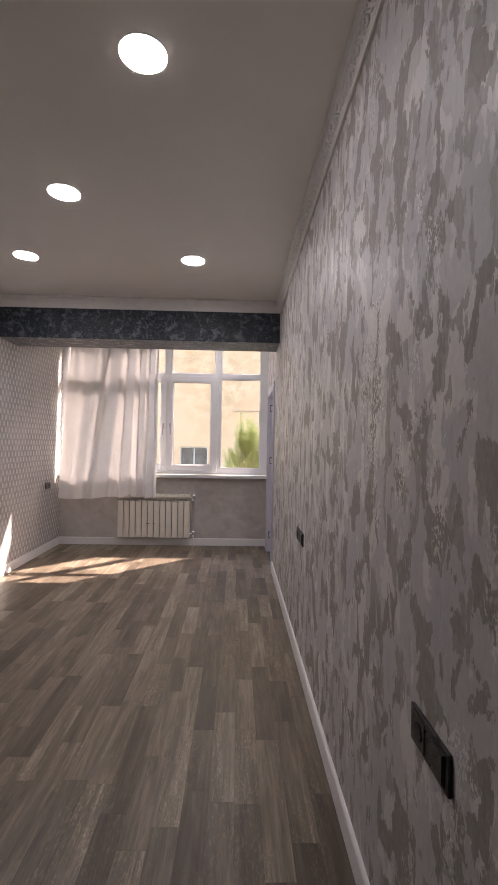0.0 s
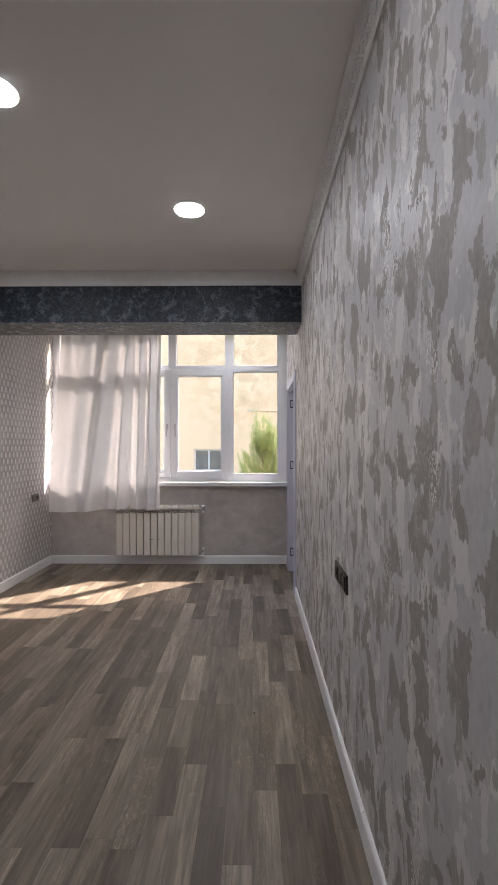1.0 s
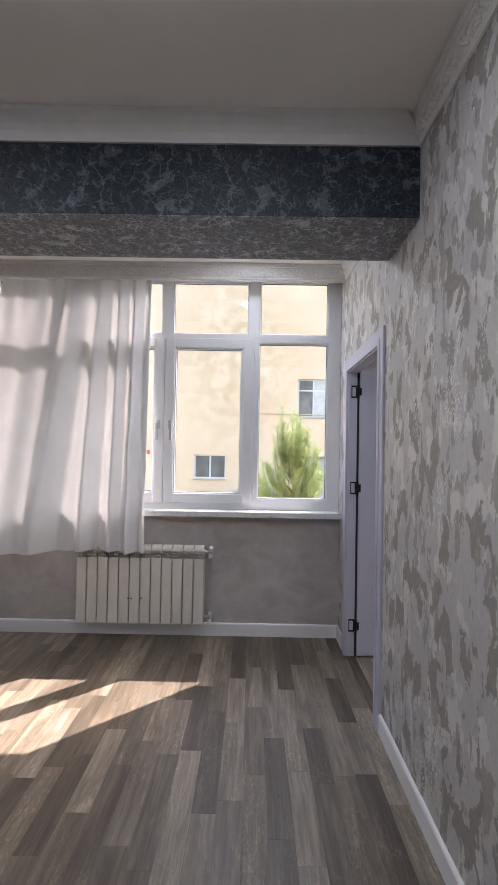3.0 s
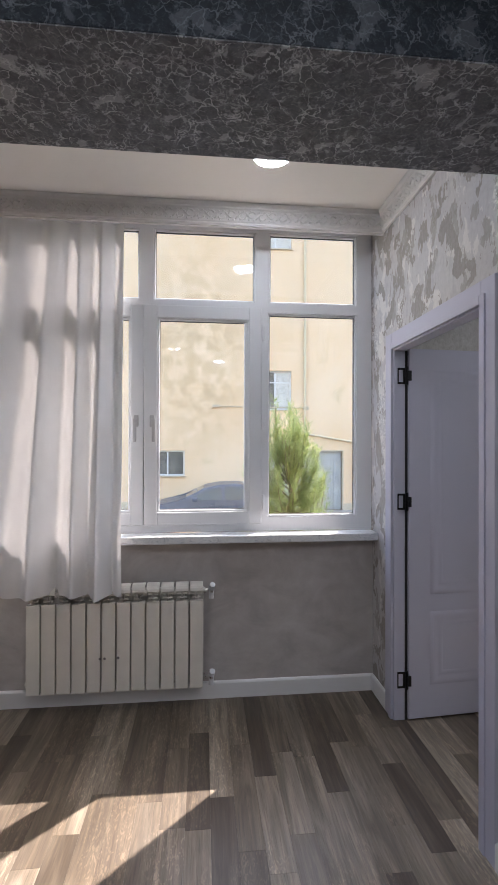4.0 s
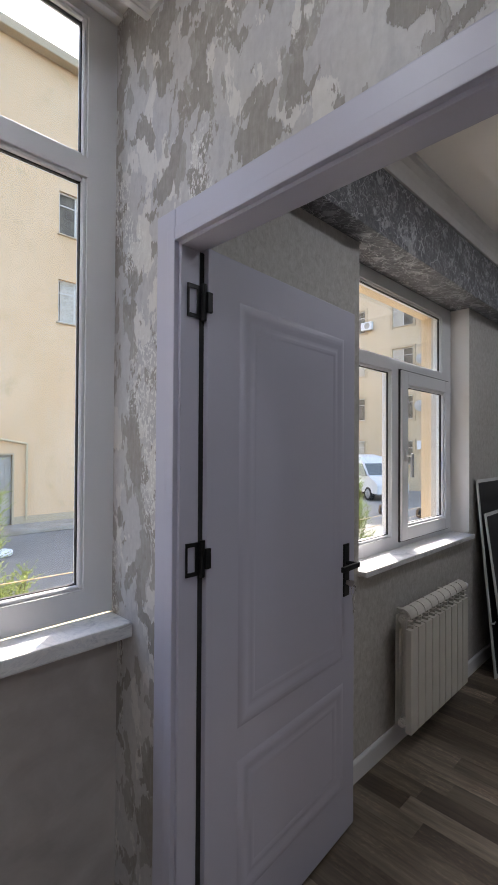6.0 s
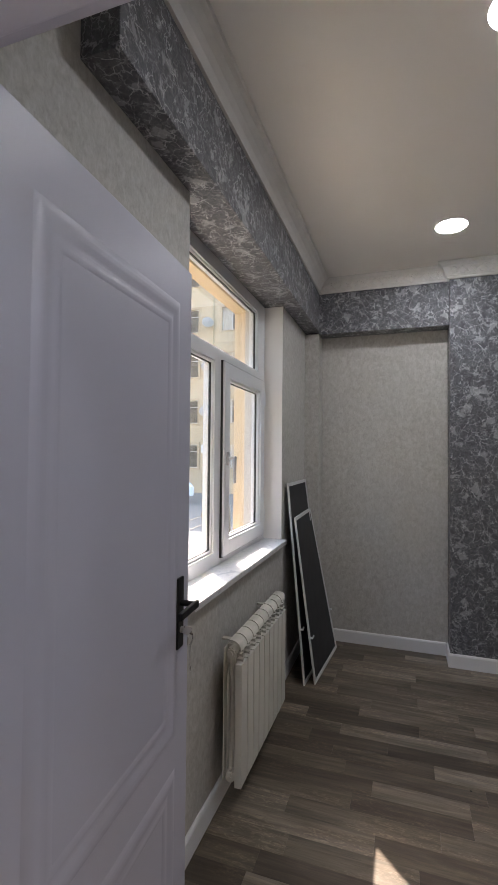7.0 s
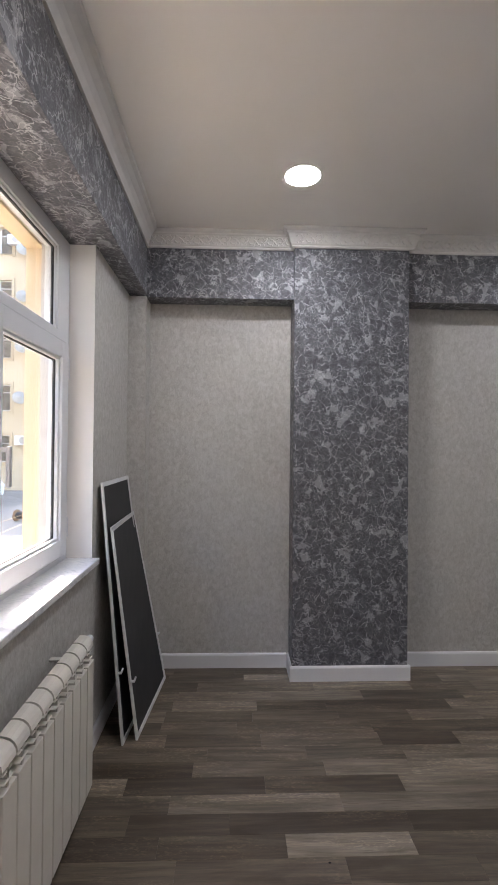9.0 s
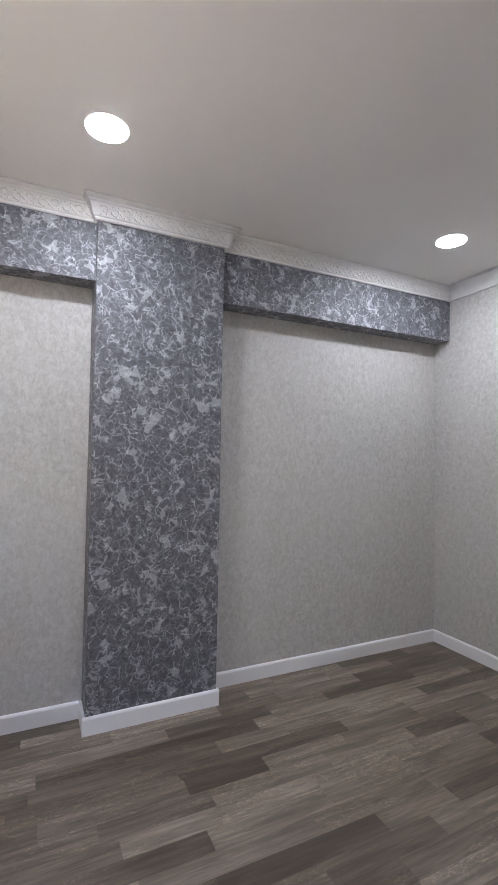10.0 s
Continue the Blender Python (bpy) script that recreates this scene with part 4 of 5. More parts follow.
# ---- insect screens leaning in the corner ----
def screen(bl, br, tl, tr, label):
    """A thin aluminium frame, slightly twisted where it leans, with a net stretched in it."""
    ob = thing("insect_screen", bl, label, "insect screen", "insect screens")
    base = Vector(bl)
    bl, br, tl, tr = (Vector(q) - base for q in (bl, br, tl, tr))
    f, thick = 0.022, 0.010

    def at(u, v, out=0.0):
        q = bl.lerp(br, u).lerp(tl.lerp(tr, u), v)
        along = (br - bl).lerp(tr - tl, v)
        up = (tl - bl).lerp(tr - br, u)
        return q + along.cross(up).normalized() * out

    def sheet(u0, u1, v0, v1, near, far, nu, nv):
        """A slab over one stretch of the frame's plane."""
        bm = fresh()
        faces = {}
        for side, out in ((0, near), (1, far)):
            for a in range(nu + 1):
                for b in range(nv + 1):
                    faces[side, a, b] = bm.verts.new(at(u0 + (u1 - u0) * a / nu, v0 + (v1 - v0) * b / nv, out))
        for side in (0, 1):
            for a in range(nu):
                for b in range(nv):
                    bm.faces.new([faces[side, *q] for q in ((a, b), (a + 1, b), (a + 1, b + 1), (a, b + 1))])
        for b in range(nv):
            for a in (0, nu):
                bm.faces.new([faces[0, a, b], faces[0, a, b + 1], faces[1, a, b + 1], faces[1, a, b]])
        for a in range(nu):
            for b in (0, nv):
                bm.faces.new([faces[0, a, b], faces[0, a + 1, b], faces[1, a + 1, b], faces[1, a, b]])
        return bm

    fu, fv = f / (br - bl).length, f / (tl - bl).length
    for u0, u1, v0, v1 in ((0, fu, 0, 1), (1 - fu, 1, 0, 1), (fu, 1 - fu, 0, fv), (fu, 1 - fu, 1 - fv, 1)):
        part("frame_bar", sheet(u0, u1, v0, v1, 0.0, thick, 1, 8), M_ALU, ob, "white aluminium bar")
    part("net", sheet(fu, 1 - fu, fv, 1 - fv, 0.004, 0.005, 4, 8), M_NET, ob, "dark fibreglass net")
    for u in (fu * 0.5, 1 - fu * 0.5):
        bm = fresh()
        tube(bm, at(u, 0.27, thick), at(u, 0.27, thick + 0.018), 0.007, 8)
        tube(bm, at(u, 0.27, thick + 0.016), at(u + (0.05 if u < 0.5 else -0.05), 0.275, thick + 0.016), 0.005, 8)
        part("pull_tab", bm, M_UPVC, ob)
    return ob


screen((3.313, 6.0, 0.0), (3.93, 5.955, 0.0), (3.33, 6.122, 1.30), (3.93, 6.128, 1.30), "tall white-framed insect screen leaning against the wall")
screen((3.353, 5.937, 0.0), (3.979, 5.885, 0.0), (3.362, 6.080, 1.07), (3.985, 6.100, 1.07), "shorter white-framed insect screen leaning on another screen")


# ---- outside ----
GZ = -1.32
struct("ground", box(fresh(), -400, 400, 6.62, 600, GZ - 0.3, GZ), M_ASPHALT, "pale dusty concrete yard reaching to the horizon", "ground")
struct("pavement", box(fresh(), -30, 45, 20.6, 22.0, GZ, GZ + 0.14, 0.03), M_EARTH, "dusty raised strip at the foot of the house", "pavement")
struct("garden_bed", box(fresh(), -12, 9, 6.62, 9.2, GZ, GZ + 0.16, 0.03), M_EARTH, "bare earth bed below the windows", "flower bed")


def far_window(parent, u, z, w, h, d, axis, panes=2, bars=0.35, lace=True):
    """A small house window: surround, frame, glass and sill; axis x looks to -y, axis y to -x."""
    def bx3(bm, a, b, e, f, z0, z1, bev=0.0):
        if axis == "x":
            return box(bm, a, b, e, f, z0, z1, bev)
        return box(bm, e, f, a, b, z0, z1, bev)

    bm = fresh()
    t = 0.06
    for a, b, z0, z1 in ((u, u + t, z, z + h), (u + w - t, u + w, z, z + h), (u + t, u + w - t, z, z + t), (u + t, u + w - t, z + h - t, z + h)):
        bx3(bm, a, b, d + 0.10, d + 0.16, z0, z1)
    for i in range(1, panes):
        bx3(bm, u + w * i / panes - 0.03, u + w * i / panes + 0.03, d + 0.10, d + 0.16, z + t, z + h - t)
    if bars:
        bx3(bm, u + t, u + w - t, d + 0.105, d + 0.155, z + h * (1 - bars) - 0.025, z + h * (1 - bars) + 0.025)
    ob = part("window", bm, M_FARFRAME, parent)
    part("pane", bx3(fresh(), u + t, u + w - t, d + 0.13, d + 0.14, z + t, z + h - t), M_FARGLASS, ob)
    if lace:
        part("net_curtain", bx3(fresh(), u + w * (0.52 if int(z * 7 + u * 3) % 3 else 0.08), u + w - t, d + 0.118, d + 0.128, z + t, z + h - t), M_LACE, ob)
    part("sill", bx3(fresh(), u - 0.06, u + w + 0.06, d - 0.07, d + 0.10, z - 0.05, z, 0.01), M_SURR, ob)
    return ob


house = thing("apartment_house", (0, 0, 0), "stained yellow rendered apartment house across the yard", "house")
A_Y = 22.0
holes = [(-2.40, -1.05, 0.26, 1.26), (2.08, 5.43, GZ, 1.25)]
wins = []
for z in (2.92, 9.50, 12.95):
    wins.append((1.95, z, 1.32, 1.6))
for z in (6.15, 9.45):
    wins.append((6.92, z, 1.32, 1.6))
for x in (-8.6, -13.2, -18.0, 11.5, 15.5):
    for z in (2.85, 6.15, 9.45, 12.8):
        wins.append((x, z, 1.4, 1.6))
holes += [(a, a + w, z, z + h) for a, z, w, h in wins]
part("wall", holed(fresh(), -24, 19, GZ - 0.2, 15.7, A_Y, A_Y + 0.35, holes, "x"), M_FACADE, house)
part("roof", box(fresh(), -24.4, 19.4, A_Y - 0.4, A_Y + 10, 15.7, 16.05, 0.05), M_SURR, house, "flat roof with overhanging edge")
part("inner_wall", box(fresh(), -24, 19, A_Y + 0.36, A_Y + 10, GZ - 0.2, 15.7), M_SURR, house)
part("plinth", box(fresh(), -24, 2.05, A_Y - 0.03, A_Y, GZ, GZ + 0.55), M_SURR, house, "bare plinth with crumbling render")
part("plinth", box(fresh(), 5.45, 19, A_Y - 0.03, A_Y, GZ, GZ + 0.4), M_SURR, house)
for a, z, w, h in wins:
    far_window(house, a, z, w, h, A_Y, "x", 2, 0.3)
far_window(house, -2.40, 0.26, 1.35, 1.0, A_Y, "x", 2, 0.0, False)
bm = fresh()
box(bm, 2.05, 5.40, A_Y + 0.12, A_Y + 0.16, GZ + 0.14, 1.24)
gate = part("garage_gate", bm, M_GARAGE, house, "grey ribbed metal gate")
for i in range(27):
    part("rib", box(fresh(), 2.19 + i * 0.12, 2.23 + i * 0.12, A_Y + 0.10, A_Y + 0.12, GZ + 0.16, 0.92), M_GARAGE, gate)
part("gate_frame", holed(fresh(), 2.05, 5.46, GZ + 0.14, 1.28, A_Y - 0.02, A_Y + 0.1, [(2.10, 5.41, GZ + 0.14, 1.23)], "x"), M_SURR, house)
bm = fresh()
tube(bm, (3.82, A_Y - 0.06, 1.95), (3.82, A_Y - 0.06, 15.5), 0.055, 8)
tube(bm, (3.82, A_Y - 0.06, 1.95), (5.86, A_Y - 0.06, 1.62), 0.04, 8)
tube(bm, (5.86, A_Y - 0.06, 1.62), (5.86, A_Y - 0.06, GZ + 0.3), 0.04, 8)
part("gas_pipe", bm, M_PIPE, house, "yellow painted gas pipe")
bm = fresh()
tube(bm, (0.2, A_Y - 0.05, 3.05), (3.9, A_Y - 0.05, 3.0), 0.02, 6)
box(bm, 0.05, 0.35, A_Y - 0.12, A_Y - 0.02, 3.0, 3.1)
box(bm, 3.75, 3.98, A_Y - 0.12, A_Y - 0.02, 2.93, 3.06)
part("cable", bm, M_SURR, house)
bm = fresh()
box(bm, -4.55, -4.45, A_Y - 0.006, A_Y - 0.002, 1.24, 1.42)
box(bm, -4.40, -4.28, A_Y - 0.006, A_Y - 0.002, 1.24, 1.42)
part("painted_mark", bm, M_RED, house, "small red painted bars")

house2 = thing("apartment_block", (0, 0, 0), "cream five-storey apartment block beyond the yard", "house")
B_X = 30.0
wins = [(y, z, 1.5, 1.65) for y in (16.0, 19.3, 23.0, 26.6, 30.2) for z in (0.45, 3.6, 6.9, 10.1, 13.4)]
part("wall", holed(fresh(), 12.5, 40, GZ - 0.2, 18.4, B_X, B_X + 0.35, [(a, a + w, z, z + h) for a, z, w, h in wins], "y"), M_FACADE2, house2)
part("inner_wall", box(fresh(), B_X + 0.36, B_X + 10, 12.5, 40, GZ - 0.2, 18.4), M_SURR, house2)
part("roof", box(fresh(), B_X - 0.4, B_X + 10, 12.2, 40.3, 18.4, 18.75, 0.05), M_SURR, house2)
for a, z, w, h in wins:
    far_window(house2, a, z, w, h, B_X, "y", 2, 0.3)
    bm = fresh()
    for p, q, z0, z1 in ((a - 0.18, a, z - 0.15, z + h + 0.18), (a + w, a + w + 0.18, z - 0.15, z + h + 0.18), (a, a + w, z + h, z + h + 0.18)):
        box(bm, B_X - 0.05, B_X, p, q, z0, z1)
    part("window_surround", bm, M_SURR, house2)
for y, z in ((18.6, 13.9), (22.3, 10.2), (18.0, 1.5), (25.8, 7.2)):
    bm = box(fresh(), B_X - 0.38, B_X - 0.06, y, y + 0.85, z, z + 0.58, 0.03)
    unit = part("air_conditioner", bm, M_UPVC, house2, "white air conditioner unit")
    bm = fresh()
    tube(bm, (B_X - 0.385, y + 0.34, z + 0.29), (B_X - 0.40, y + 0.34, z + 0.29), 0.22, 20)
    part("fan_grille", bm, M_GARAGE, unit)
for y, z in ((18.39, 13.57), (18.36, 10.67), (18.39, 7.56), (18.5, 4.43)):
    bm = fresh()
    bmesh.ops.create_cone(bm, cap_ends=True, segments=20, radius1=0.42, radius2=0.05, depth=0.14, matrix=Matrix.Translation((B_X - 0.5, y, z)) @ Euler((0.5, -1.2, 0)).to_matrix().to_4x4())
    tube(bm, (B_X - 0.5, y, z), (B_X, y, z - 0.2), 0.03, 6)
    part("satellite_dish", bm, M_GARAGE, house2, "grey satellite dish")
bm = fresh()
tube(bm, (B_X - 0.06, 18.15, 1.0), (B_X - 0.06, 18.15, 18.2), 0.05, 8)
part("downpipe", bm, M_PIPE, house2, "painted downpipe")


def cable_reel(x, y, turn):
    """An upright wooden spool: two boarded flanges and a wound core."""
    ob = thing("cable_reel", (x, y, GZ), "brown wooden cable reel standing in the yard", "cable reel", "cable reels")
    ob.rotation_euler = (0, 0, radians(turn))
    for q in (-0.2, 0.2):
        bm = tube(fresh(), (q - 0.025, 0, 0.21), (q + 0.025, 0, 0.21), 0.21, 28)
        tube(bm, (q - 0.035, 0, 0.21), (q + 0.035, 0, 0.21), 0.05, 14)
        part("flange", bm, M_REEL, ob)
    bm = fresh()
    for q in range(7):
        tube(bm, (-0.175 + q * 0.05, 0, 0.21), (-0.125 + q * 0.05, 0, 0.21), 0.12 + 0.005 * (q % 2), 20)
    part("wound_cable", bm, M_TYRE, ob, "black cable")


cable_reel(18.3, 13.25, 78)
cable_reel(18.2, 14.9, 96)
bag = thing("plastic_bag", (3.86, 17.8, GZ), "crumpled white plastic bag lying on the yard", "bag")
bm = fresh()
bmesh.ops.create_icosphere(bm, subdivisions=3, radius=1.0)
rng = random.Random(9)
for q in bm.verts:
    w = 1 + 0.22 * math.sin(q.co.x * 5 + q.co.y * 3) + rng.uniform(-0.10, 0.10)
    q.co = Vector((q.co.x * 0.24 * w, q.co.y * 0.17 * w, max(0.0, q.co.z * 0.11 * w + 0.07 + 0.04 * q.co.x)))
part("bag_body", bm, M_VAN, bag)


def vehicle(name, loc, turn, prof, width, paint, glass_quads, wheels, label, category, lamps, screens=()):
    """Body from a side outline (u forward, z up), narrowed towards the roof."""
    ob = thing(name, loc, label, category)
    ob.rotation_euler = (0, 0, radians(turn))
    bm = fresh()
    top = max(z for _, z in prof)
    def half(z):
        return width / 2 * (1 - 0.16 * max(0.0, (z - top * 0.55) / (top * 0.45)))
    a = [bm.verts.new((u, -half(z), z)) for u, z in prof]
    b = [bm.verts.new((u, half(z), z)) for u, z in prof]
    n = len(prof)
    for i in range(n):
        bm.faces.new((a[i], a[(i + 1) % n], b[(i + 1) % n], b[i]))
    bm.faces.new(a)
    bm.faces.new(b[::-1])
    bmesh.ops.bevel(bm, geom=list(bm.edges), offset=0.05, segments=2, affect="EDGES", clamp_overlap=True)
    part("body", bm, paint, ob, smooth=False)
    for quad in glass_quads:
        for s in (-1, 1):
            bm = fresh()
            f = [bm.verts.new((u, s * (half(z) + 0.012), z)) for u, z in quad]
            g = [bm.verts.new((u, s * (half(z) - 0.03), z)) for u, z in quad]
            m = len(f)
            bm.faces.new(f)
            bm.faces.new(g[::-1])
            for i in range(m):
                bm.faces.new((f[i], f[(i + 1) % m], g[(i + 1) % m], g[i]))
            part("side_window", bm, M_AUTOGLASS, ob, "dark tinted glass")
    for (u0, z0), (u1, z1) in screens:
        nrm = Vector((z0 - z1, 0, u1 - u0)).normalized()
        if nrm.z < 0:
            nrm = -nrm
        bm = fresh()
        lo, hi = half(z0) - 0.10, half(z1) - 0.08
        quad = [Vector((u0, -lo, z0)), Vector((u0, lo, z0)), Vector((u1, hi, z1)), Vector((u1, -hi, z1))]
        f = [bm.verts.new(q + nrm * 0.012) for q in quad]
        g = [bm.verts.new(q - nrm * 0.02) for q in quad]
        bm.faces.new(f)
        bm.faces.new(g[::-1])
        for i in range(4):
            bm.faces.new((f[i], f[(i + 1) % 4], g[(i + 1) % 4], g[i]))
        part("windscreen", bm, M_AUTOGLASS, ob, "dark windscreen glass")
    for u, r in wheels:
        for s in (-1, 1):
            bm = fresh()
            y = s * (width / 2 - 0.10)
            tube(bm, (u, y - 0.11, r), (u, y + 0.11, r), r, 28)
            w = part("wheel", bm, M_TYRE, ob, "black rubber tyre")
            bm = fresh()
            tube(bm, (u, y + s * 0.105, r), (u, y + s * 0.125, r), r * 0.66, 20)
            for q in range(5):
                an = q * 2 * math.pi / 5
                tube(bm, (u, y + s * 0.13, r), (u + math.cos(an) * r * 0.6, y + s * 0.13, r + math.sin(an) * r * 0.6), 0.025, 6)
            part("rim", bm, M_RIM, w)
    for u0, u1, y0, y1, z0, z1 in lamps:
        for s in (-1, 1):
            part("headlight", box(fresh(), u0, u1, s * y0, s * y1, z0, z1, 0.02), M_LAMPGL, ob)
    return ob


CAR = [(-2.02, 0.24), (-2.18, 0.36), (-2.22, 0.58), (-2.14, 0.76), (-1.95, 0.88), (-1.5, 0.98), (-1.08, 1.04), (-0.72, 1.26), (-0.36, 1.43), (0.1, 1.52), (0.75, 1.53), (1.3, 1.47), (1.72, 1.28), (1.98, 0.98), (2.08, 0.62), (2.02, 0.28)]
car = vehicle("parked_car", (0.14, 19.2, GZ), 0, CAR, 1.75, M_CAR, [[(-0.92, 1.03), (-0.36, 1.36), (0.12, 1.45), (0.18, 1.03)], [(0.27, 1.03), (0.24, 1.45), (0.78, 1.46), (1.26, 1.40), (1.5, 1.22), (1.42, 1.05)]], [(-1.36, 0.32), (1.27, 0.32)], "dark grey dusty hatchback parked by the house wall", "car", [(-2.16, -1.84, 0.50, 0.80, 0.68, 0.84)], [((-1.02, 1.08), (-0.42, 1.405)), ((1.92, 1.06), (1.70, 1.30))])
for s in (-1, 1):
    bm = fresh()
    box(bm, -0.80, -0.62, s * 0.86, s * 1.02, 1.01, 1.13, 0.03)
    part("wing_mirror", bm, M_CAR, car)
    for u in (0.02, 0.98):
        part("door_handle", box(fresh(), u, u + 0.16, s * 0.872, s * 0.895, 0.88, 0.91, 0.008), M_CAR, car)
    for u in (-1.36, 1.27):
        # dark wheel arch behind each tyre
        bm = fresh()
        tube(bm, (u, s * 0.84, 0.33), (u, s * 0.882, 0.33), 0.385, 28)
        part("wheel_arch", bm, M_TYRE, car)
VAN = [(-2.7, 0.4), (-2.75, 0.9), (-2.4, 1.15), (-1.75, 1.30), (-1.1, 2.05), (-0.6, 2.35), (0.5, 2.5), (2.6, 2.45), (2.75, 2.2), (2.75, 0.45)]
vehicle("parked_van", (24.2, 19.4, GZ), 62, VAN, 1.95, M_VAN, [[(-1.62, 1.32), (-1.05, 1.98), (-0.35, 2.02), (-0.35, 1.32)], [(-0.2, 1.32), (-0.2, 2.02), (1.0, 2.02), (1.0, 1.32)]], [(-1.75, 0.36), (1.7, 0.36)], "white high-roof van parked in the yard", "van", [(-2.62, -2.4, 0.60, 0.88, 0.85, 1.05)], [((-1.70, 1.37), (-1.15, 2.0))])


def shrub(x, y, top, spread, seed, label, twigs=70):
    """A feathery upright evergreen: stem, rising boughs and many slender sprays."""
    ob = thing("shrub", (x, y, GZ + 0.15), label, "shrub", "shrubs")
    rng = random.Random(seed)
    height = top - GZ - 0.15
    bm = fresh()
    sweep(bm, [(rng.uniform(-0.02, 0.02) * j, rng.uniform(-0.02, 0.02) * j, height * 0.16 * j) for j in range(6)], [0.05, 0.045, 0.036, 0.026, 0.016, 0.006], 7)
    boughs = []
    for i in range(240):
        t = rng.random() ** 1.25
        z0 = height * (0.03 + 0.80 * t)
        an = rng.uniform(0, 6.283)
        reach = spread * (1.06 - 0.95 * t) * rng.uniform(0.35, 1.08)
        rise = height * rng.uniform(0.07, 0.20)
        # each bough runs out, then turns upright into a plume
        pts = [(math.cos(an) * reach * q, math.sin(an) * reach * q, z0 + rise * w) for q, w in ((0, 0), (0.40, 0.14), (0.72, 0.34), (0.92, 0.64), (1.0, 1.0))]
        boughs.append(pts)
        sweep(bm, pts, [0.009, 0.006, 0.004, 0.003, 0.0015], 4)
    boughs.append([(0, 0, height * (0.56 + 0.105 * j)) for j in range(5)])
    part("trunk", bm, M_BARK, ob)
    verts, faces = [], []

    def spray(p, d, length, width):
        side = d.cross(Vector((rng.uniform(-1, 1), rng.uniform(-1, 1), 0.2))).normalized() * width
        k0 = len(verts)
        verts.extend([tuple(p), tuple(p + d * length * 0.5 + side), tuple(p + d * length), tuple(p + d * length * 0.5 - side)])
        faces.append((k0, k0 + 1, k0 + 2, k0 + 3))

    for pts in boughs:
        for _ in range(twigs):
            s = rng.uniform(0.25, 1.0) * (len(pts) - 1)
            i = min(int(s), len(pts) - 2)
            p = Vector(pts[i]).lerp(Vector(pts[i + 1]), s - i)
            d0 = (Vector(pts[i + 1]) - Vector(pts[i])).normalized()
            d1 = (d0 * 0.6 + Vector((rng.uniform(-1, 1), rng.uniform(-1, 1), rng.uniform(-0.35, 0.95)))).normalized()
            ln = rng.uniform(0.05, 0.115)
            for q in range(13):
                f = q / 13
                d2 = (d1 + Vector((rng.uniform(-1, 1), rng.uniform(-1, 1), rng.uniform(-0.3, 0.8))) * 0.75).normalized()
                spray(p + d1 * ln * f, d2, rng.uniform(0.010, 0.022) * (1.2 - 0.6 * f), rng.uniform(0.0020, 0.0036))
    me = bpy.data.meshes.new("crown")
    me.from_pydata(verts, [], faces)
    me.materials.append(M_LEAF)
    cr = new("crown", me)
    cr.parent = ob
    return tagged(ob)


shrub(0.52, 7.9, 1.98, 1.04, 3, "feathery light-green evergreen shrub growing below the window", 84)
shrub(4.55, 7.95, 1.62, 0.58, 8, "feathery green evergreen shrub by the house wall")
shrub(-3.4, 8.1, 1.2, 0.45, 11, "feathery green evergreen shrub behind the curtained window", 30)
for i, dz in enumerate((0.0, 0.17)):
    line = thing("washing_line", (0, 0, 0), "thin sagging washing line strung outside the window", "washing line")
    bm = fresh()
    sweep(bm, [(-2.5 + 0.6 * j, 7.0 + 0.05 * j, 0.93 + dz * 0.6 - 0.05 * math.sin(j / 15 * 3.14) - 0.02 * j) for j in range(16)], 0.003, 5)
    part("cord", bm, M_SURR, line)
    for px, py in ((-2.5, 7.0), (6.5, 7.75)):
        pz = 0.93 + dz * 0.6 - (0.3 if px > 0 else 0.0)
        bm = fresh()
        tube(bm, (px, py, GZ), (px, py, pz + 0.02), 0.02, 8)
        part("post", bm, M_GARAGE, line)


# ---- floor planks ----
PLANKS = {}


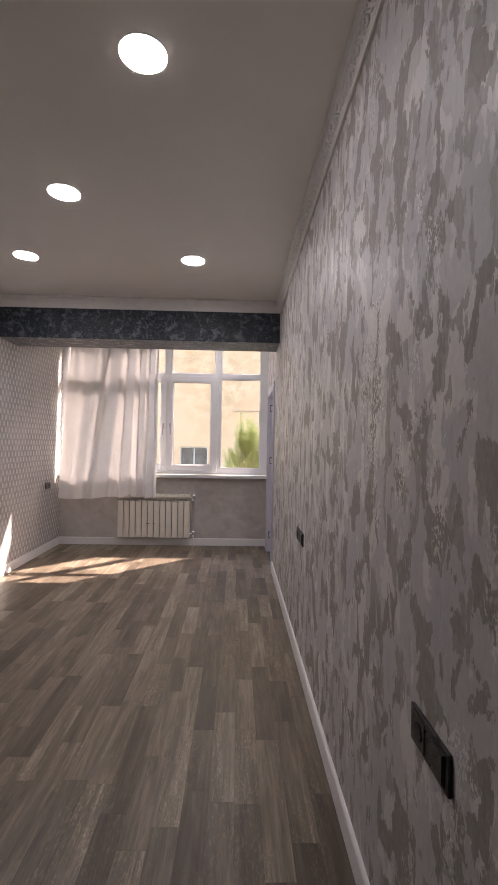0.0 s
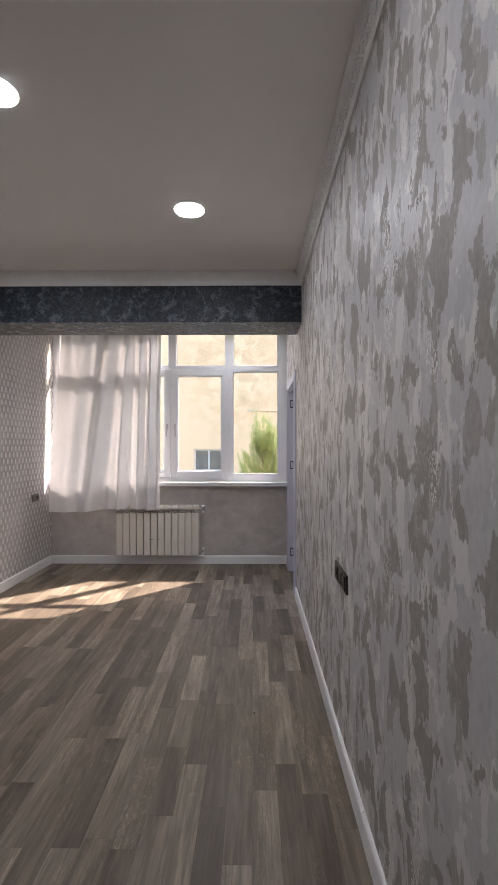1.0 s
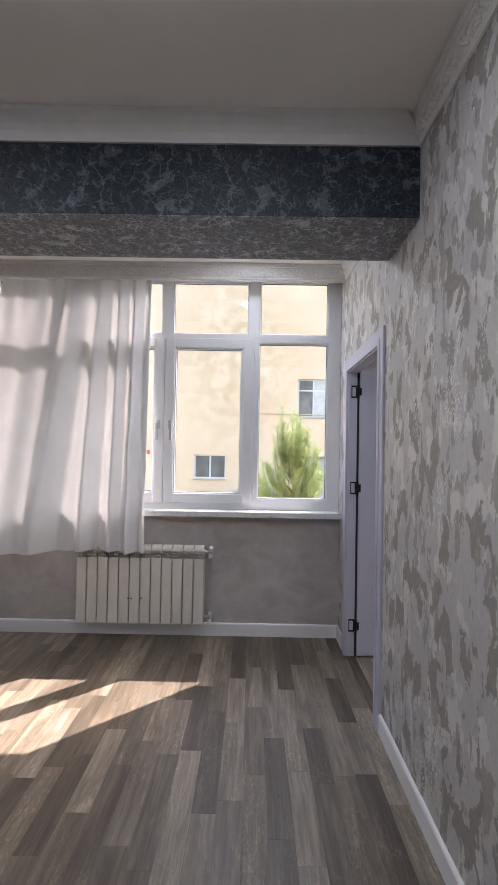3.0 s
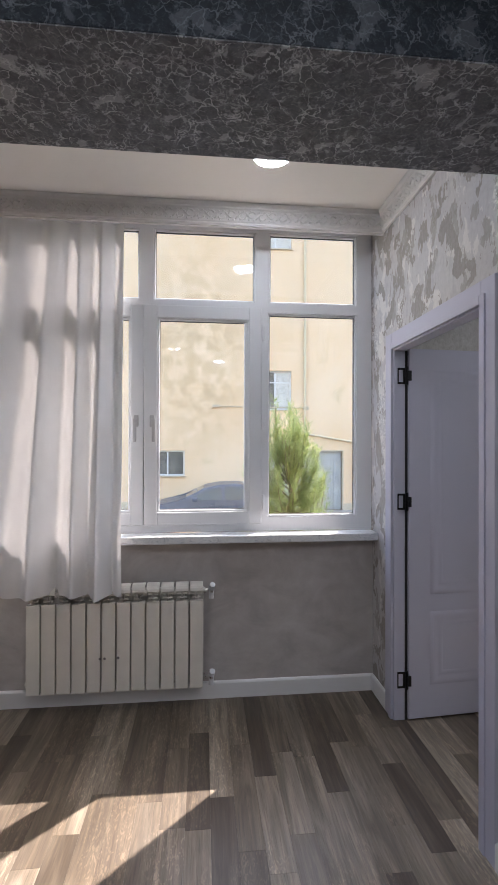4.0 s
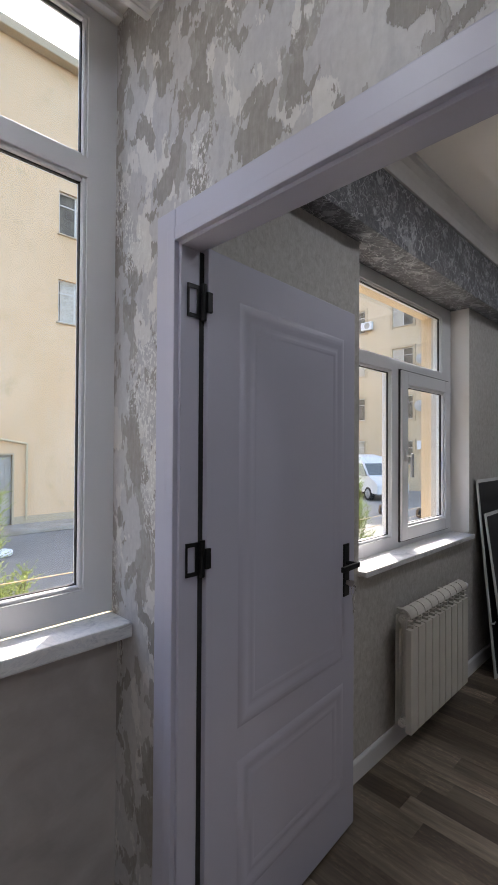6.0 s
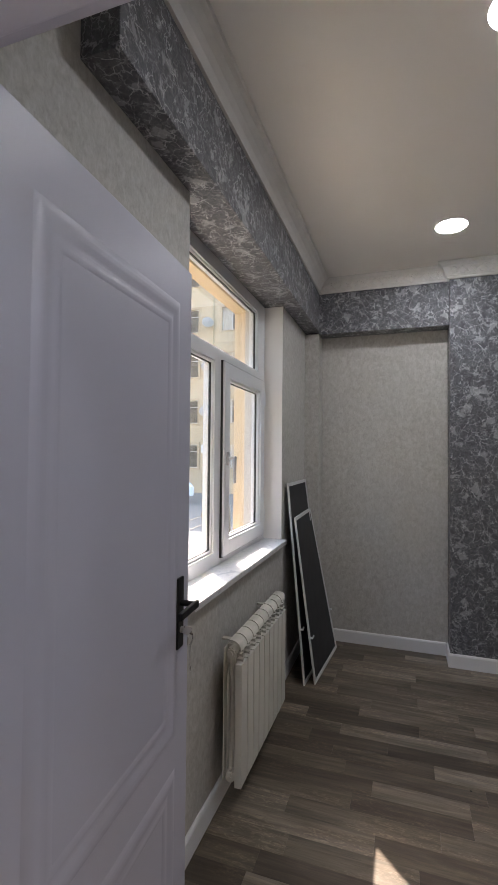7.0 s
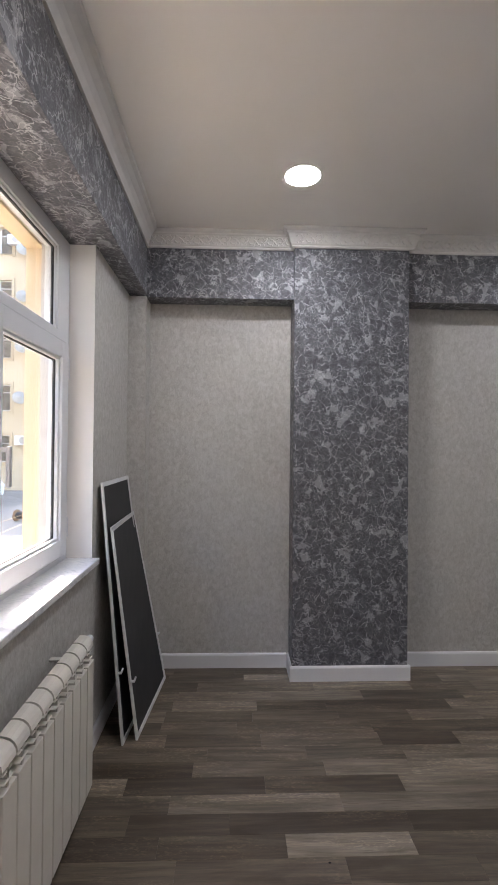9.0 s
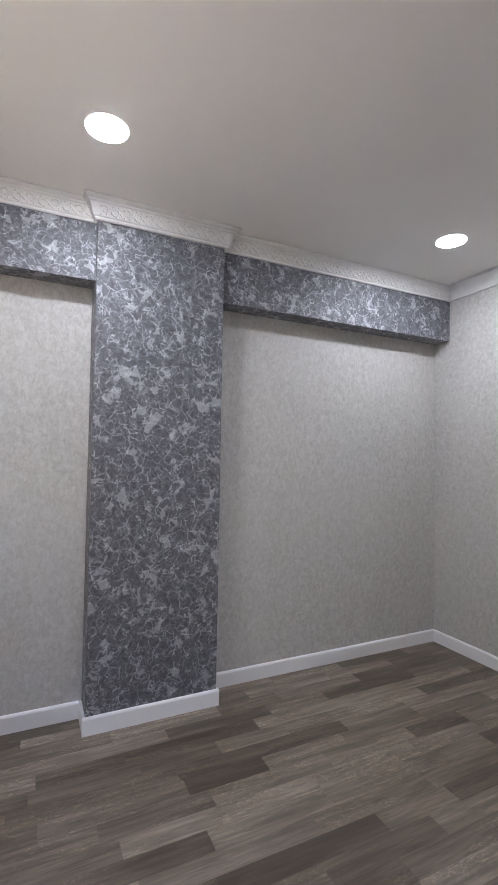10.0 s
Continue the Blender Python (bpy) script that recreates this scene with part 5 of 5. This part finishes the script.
def plank_mesh(w, l):
    key = (round(w, 4), round(l, 3))
    if key not in PLANKS:
        g, c = 0.0001, 0.0004
        x, y = w / 2 - g, l / 2 - g
        v = [(sx * (x - d), sy * (y - d), z) for d, z in ((0, -0.012), (0, -c), (c, 0.0)) for sx, sy in ((-1, -1), (1, -1), (1, 1), (-1, 1))]
        f = [(8, 9, 10, 11)] + [(a + i, a + (i + 1) % 4, a + 4 + (i + 1) % 4, a + 4 + i) for a in (0, 4) for i in range(4)]
        me = bpy.data.meshes.new("plank")
        me.from_pydata(v, [], f)
        me.materials.append(M_PLANK)
        PLANKS[key] = me
    return PLANKS[key]


rng = random.Random(21)
far_v, far_f = [], []


def lay(x0, x1, count, y0, y1, near):
    """Rows of staves; those in the middle of the walk are pieces of their own, the rest one mesh."""
    w = (x1 - x0) / count
    for i in range(count):
        y = y0
        first = True
        while y < y1 - 1e-4:
            l = rng.choice((0.40, 0.48, 0.55, 0.61, 0.72)) * (rng.choice((0.45, 0.7, 1.0)) if first else 1.0)
            first = False
            if y1 - y - l < 0.2:
                l = y1 - y
            c = (x0 + (i + 0.5) * w, y + l / 2)
            me = plank_mesh(w, l)
            if near(*c):
                p = new("plank", me)
                p.location = (*c, 0.0)
                p.parent = floor_ob
            else:
                k0 = len(far_v)
                far_v.extend((q.co.x + c[0], q.co.y + c[1], q.co.z) for q in me.vertices)
                far_f.extend(tuple(k0 + a for a in q.vertices) for q in me.polygons)
            y += l


lay(WX0, WX1, 28, WY0, WY1, lambda x, y: x > -1.05 and y > 0.9)
lay(WX1, PX, 1, DY0, DY1, lambda x, y: True)
lay(PX, R2X1, 32, R2Y0, R2Y1, lambda x, y: y > 3.7 and x > 1.5)
me = bpy.data.meshes.new("planks")
me.from_pydata(far_v, [], far_f)
me.materials.append(M_PLANK)
rest = new("planks", me)
rest.parent = floor_ob
tagged(rest, kind="stuff")

# crumbs left on the floor
rng = random.Random(4)
bm = fresh()
for x, y in ((0.28, 4.18), (0.19, 4.62), (-0.1, 3.9), (0.35, 3.2), (-0.55, 3.4), (2.65, 5.1)):
    r = rng.uniform(0.002, 0.005)
    bmesh.ops.create_icosphere(bm, subdivisions=1, radius=r, matrix=Matrix.Translation((x, y, r * 0.35)) @ Matrix.Diagonal((1.0, rng.uniform(1.2, 2.6), 0.45, 1)))
tagged(part("crumbs", bm, M_TYRE), "dark crumbs scattered on the laminate floor", "debris", kind="stuff")
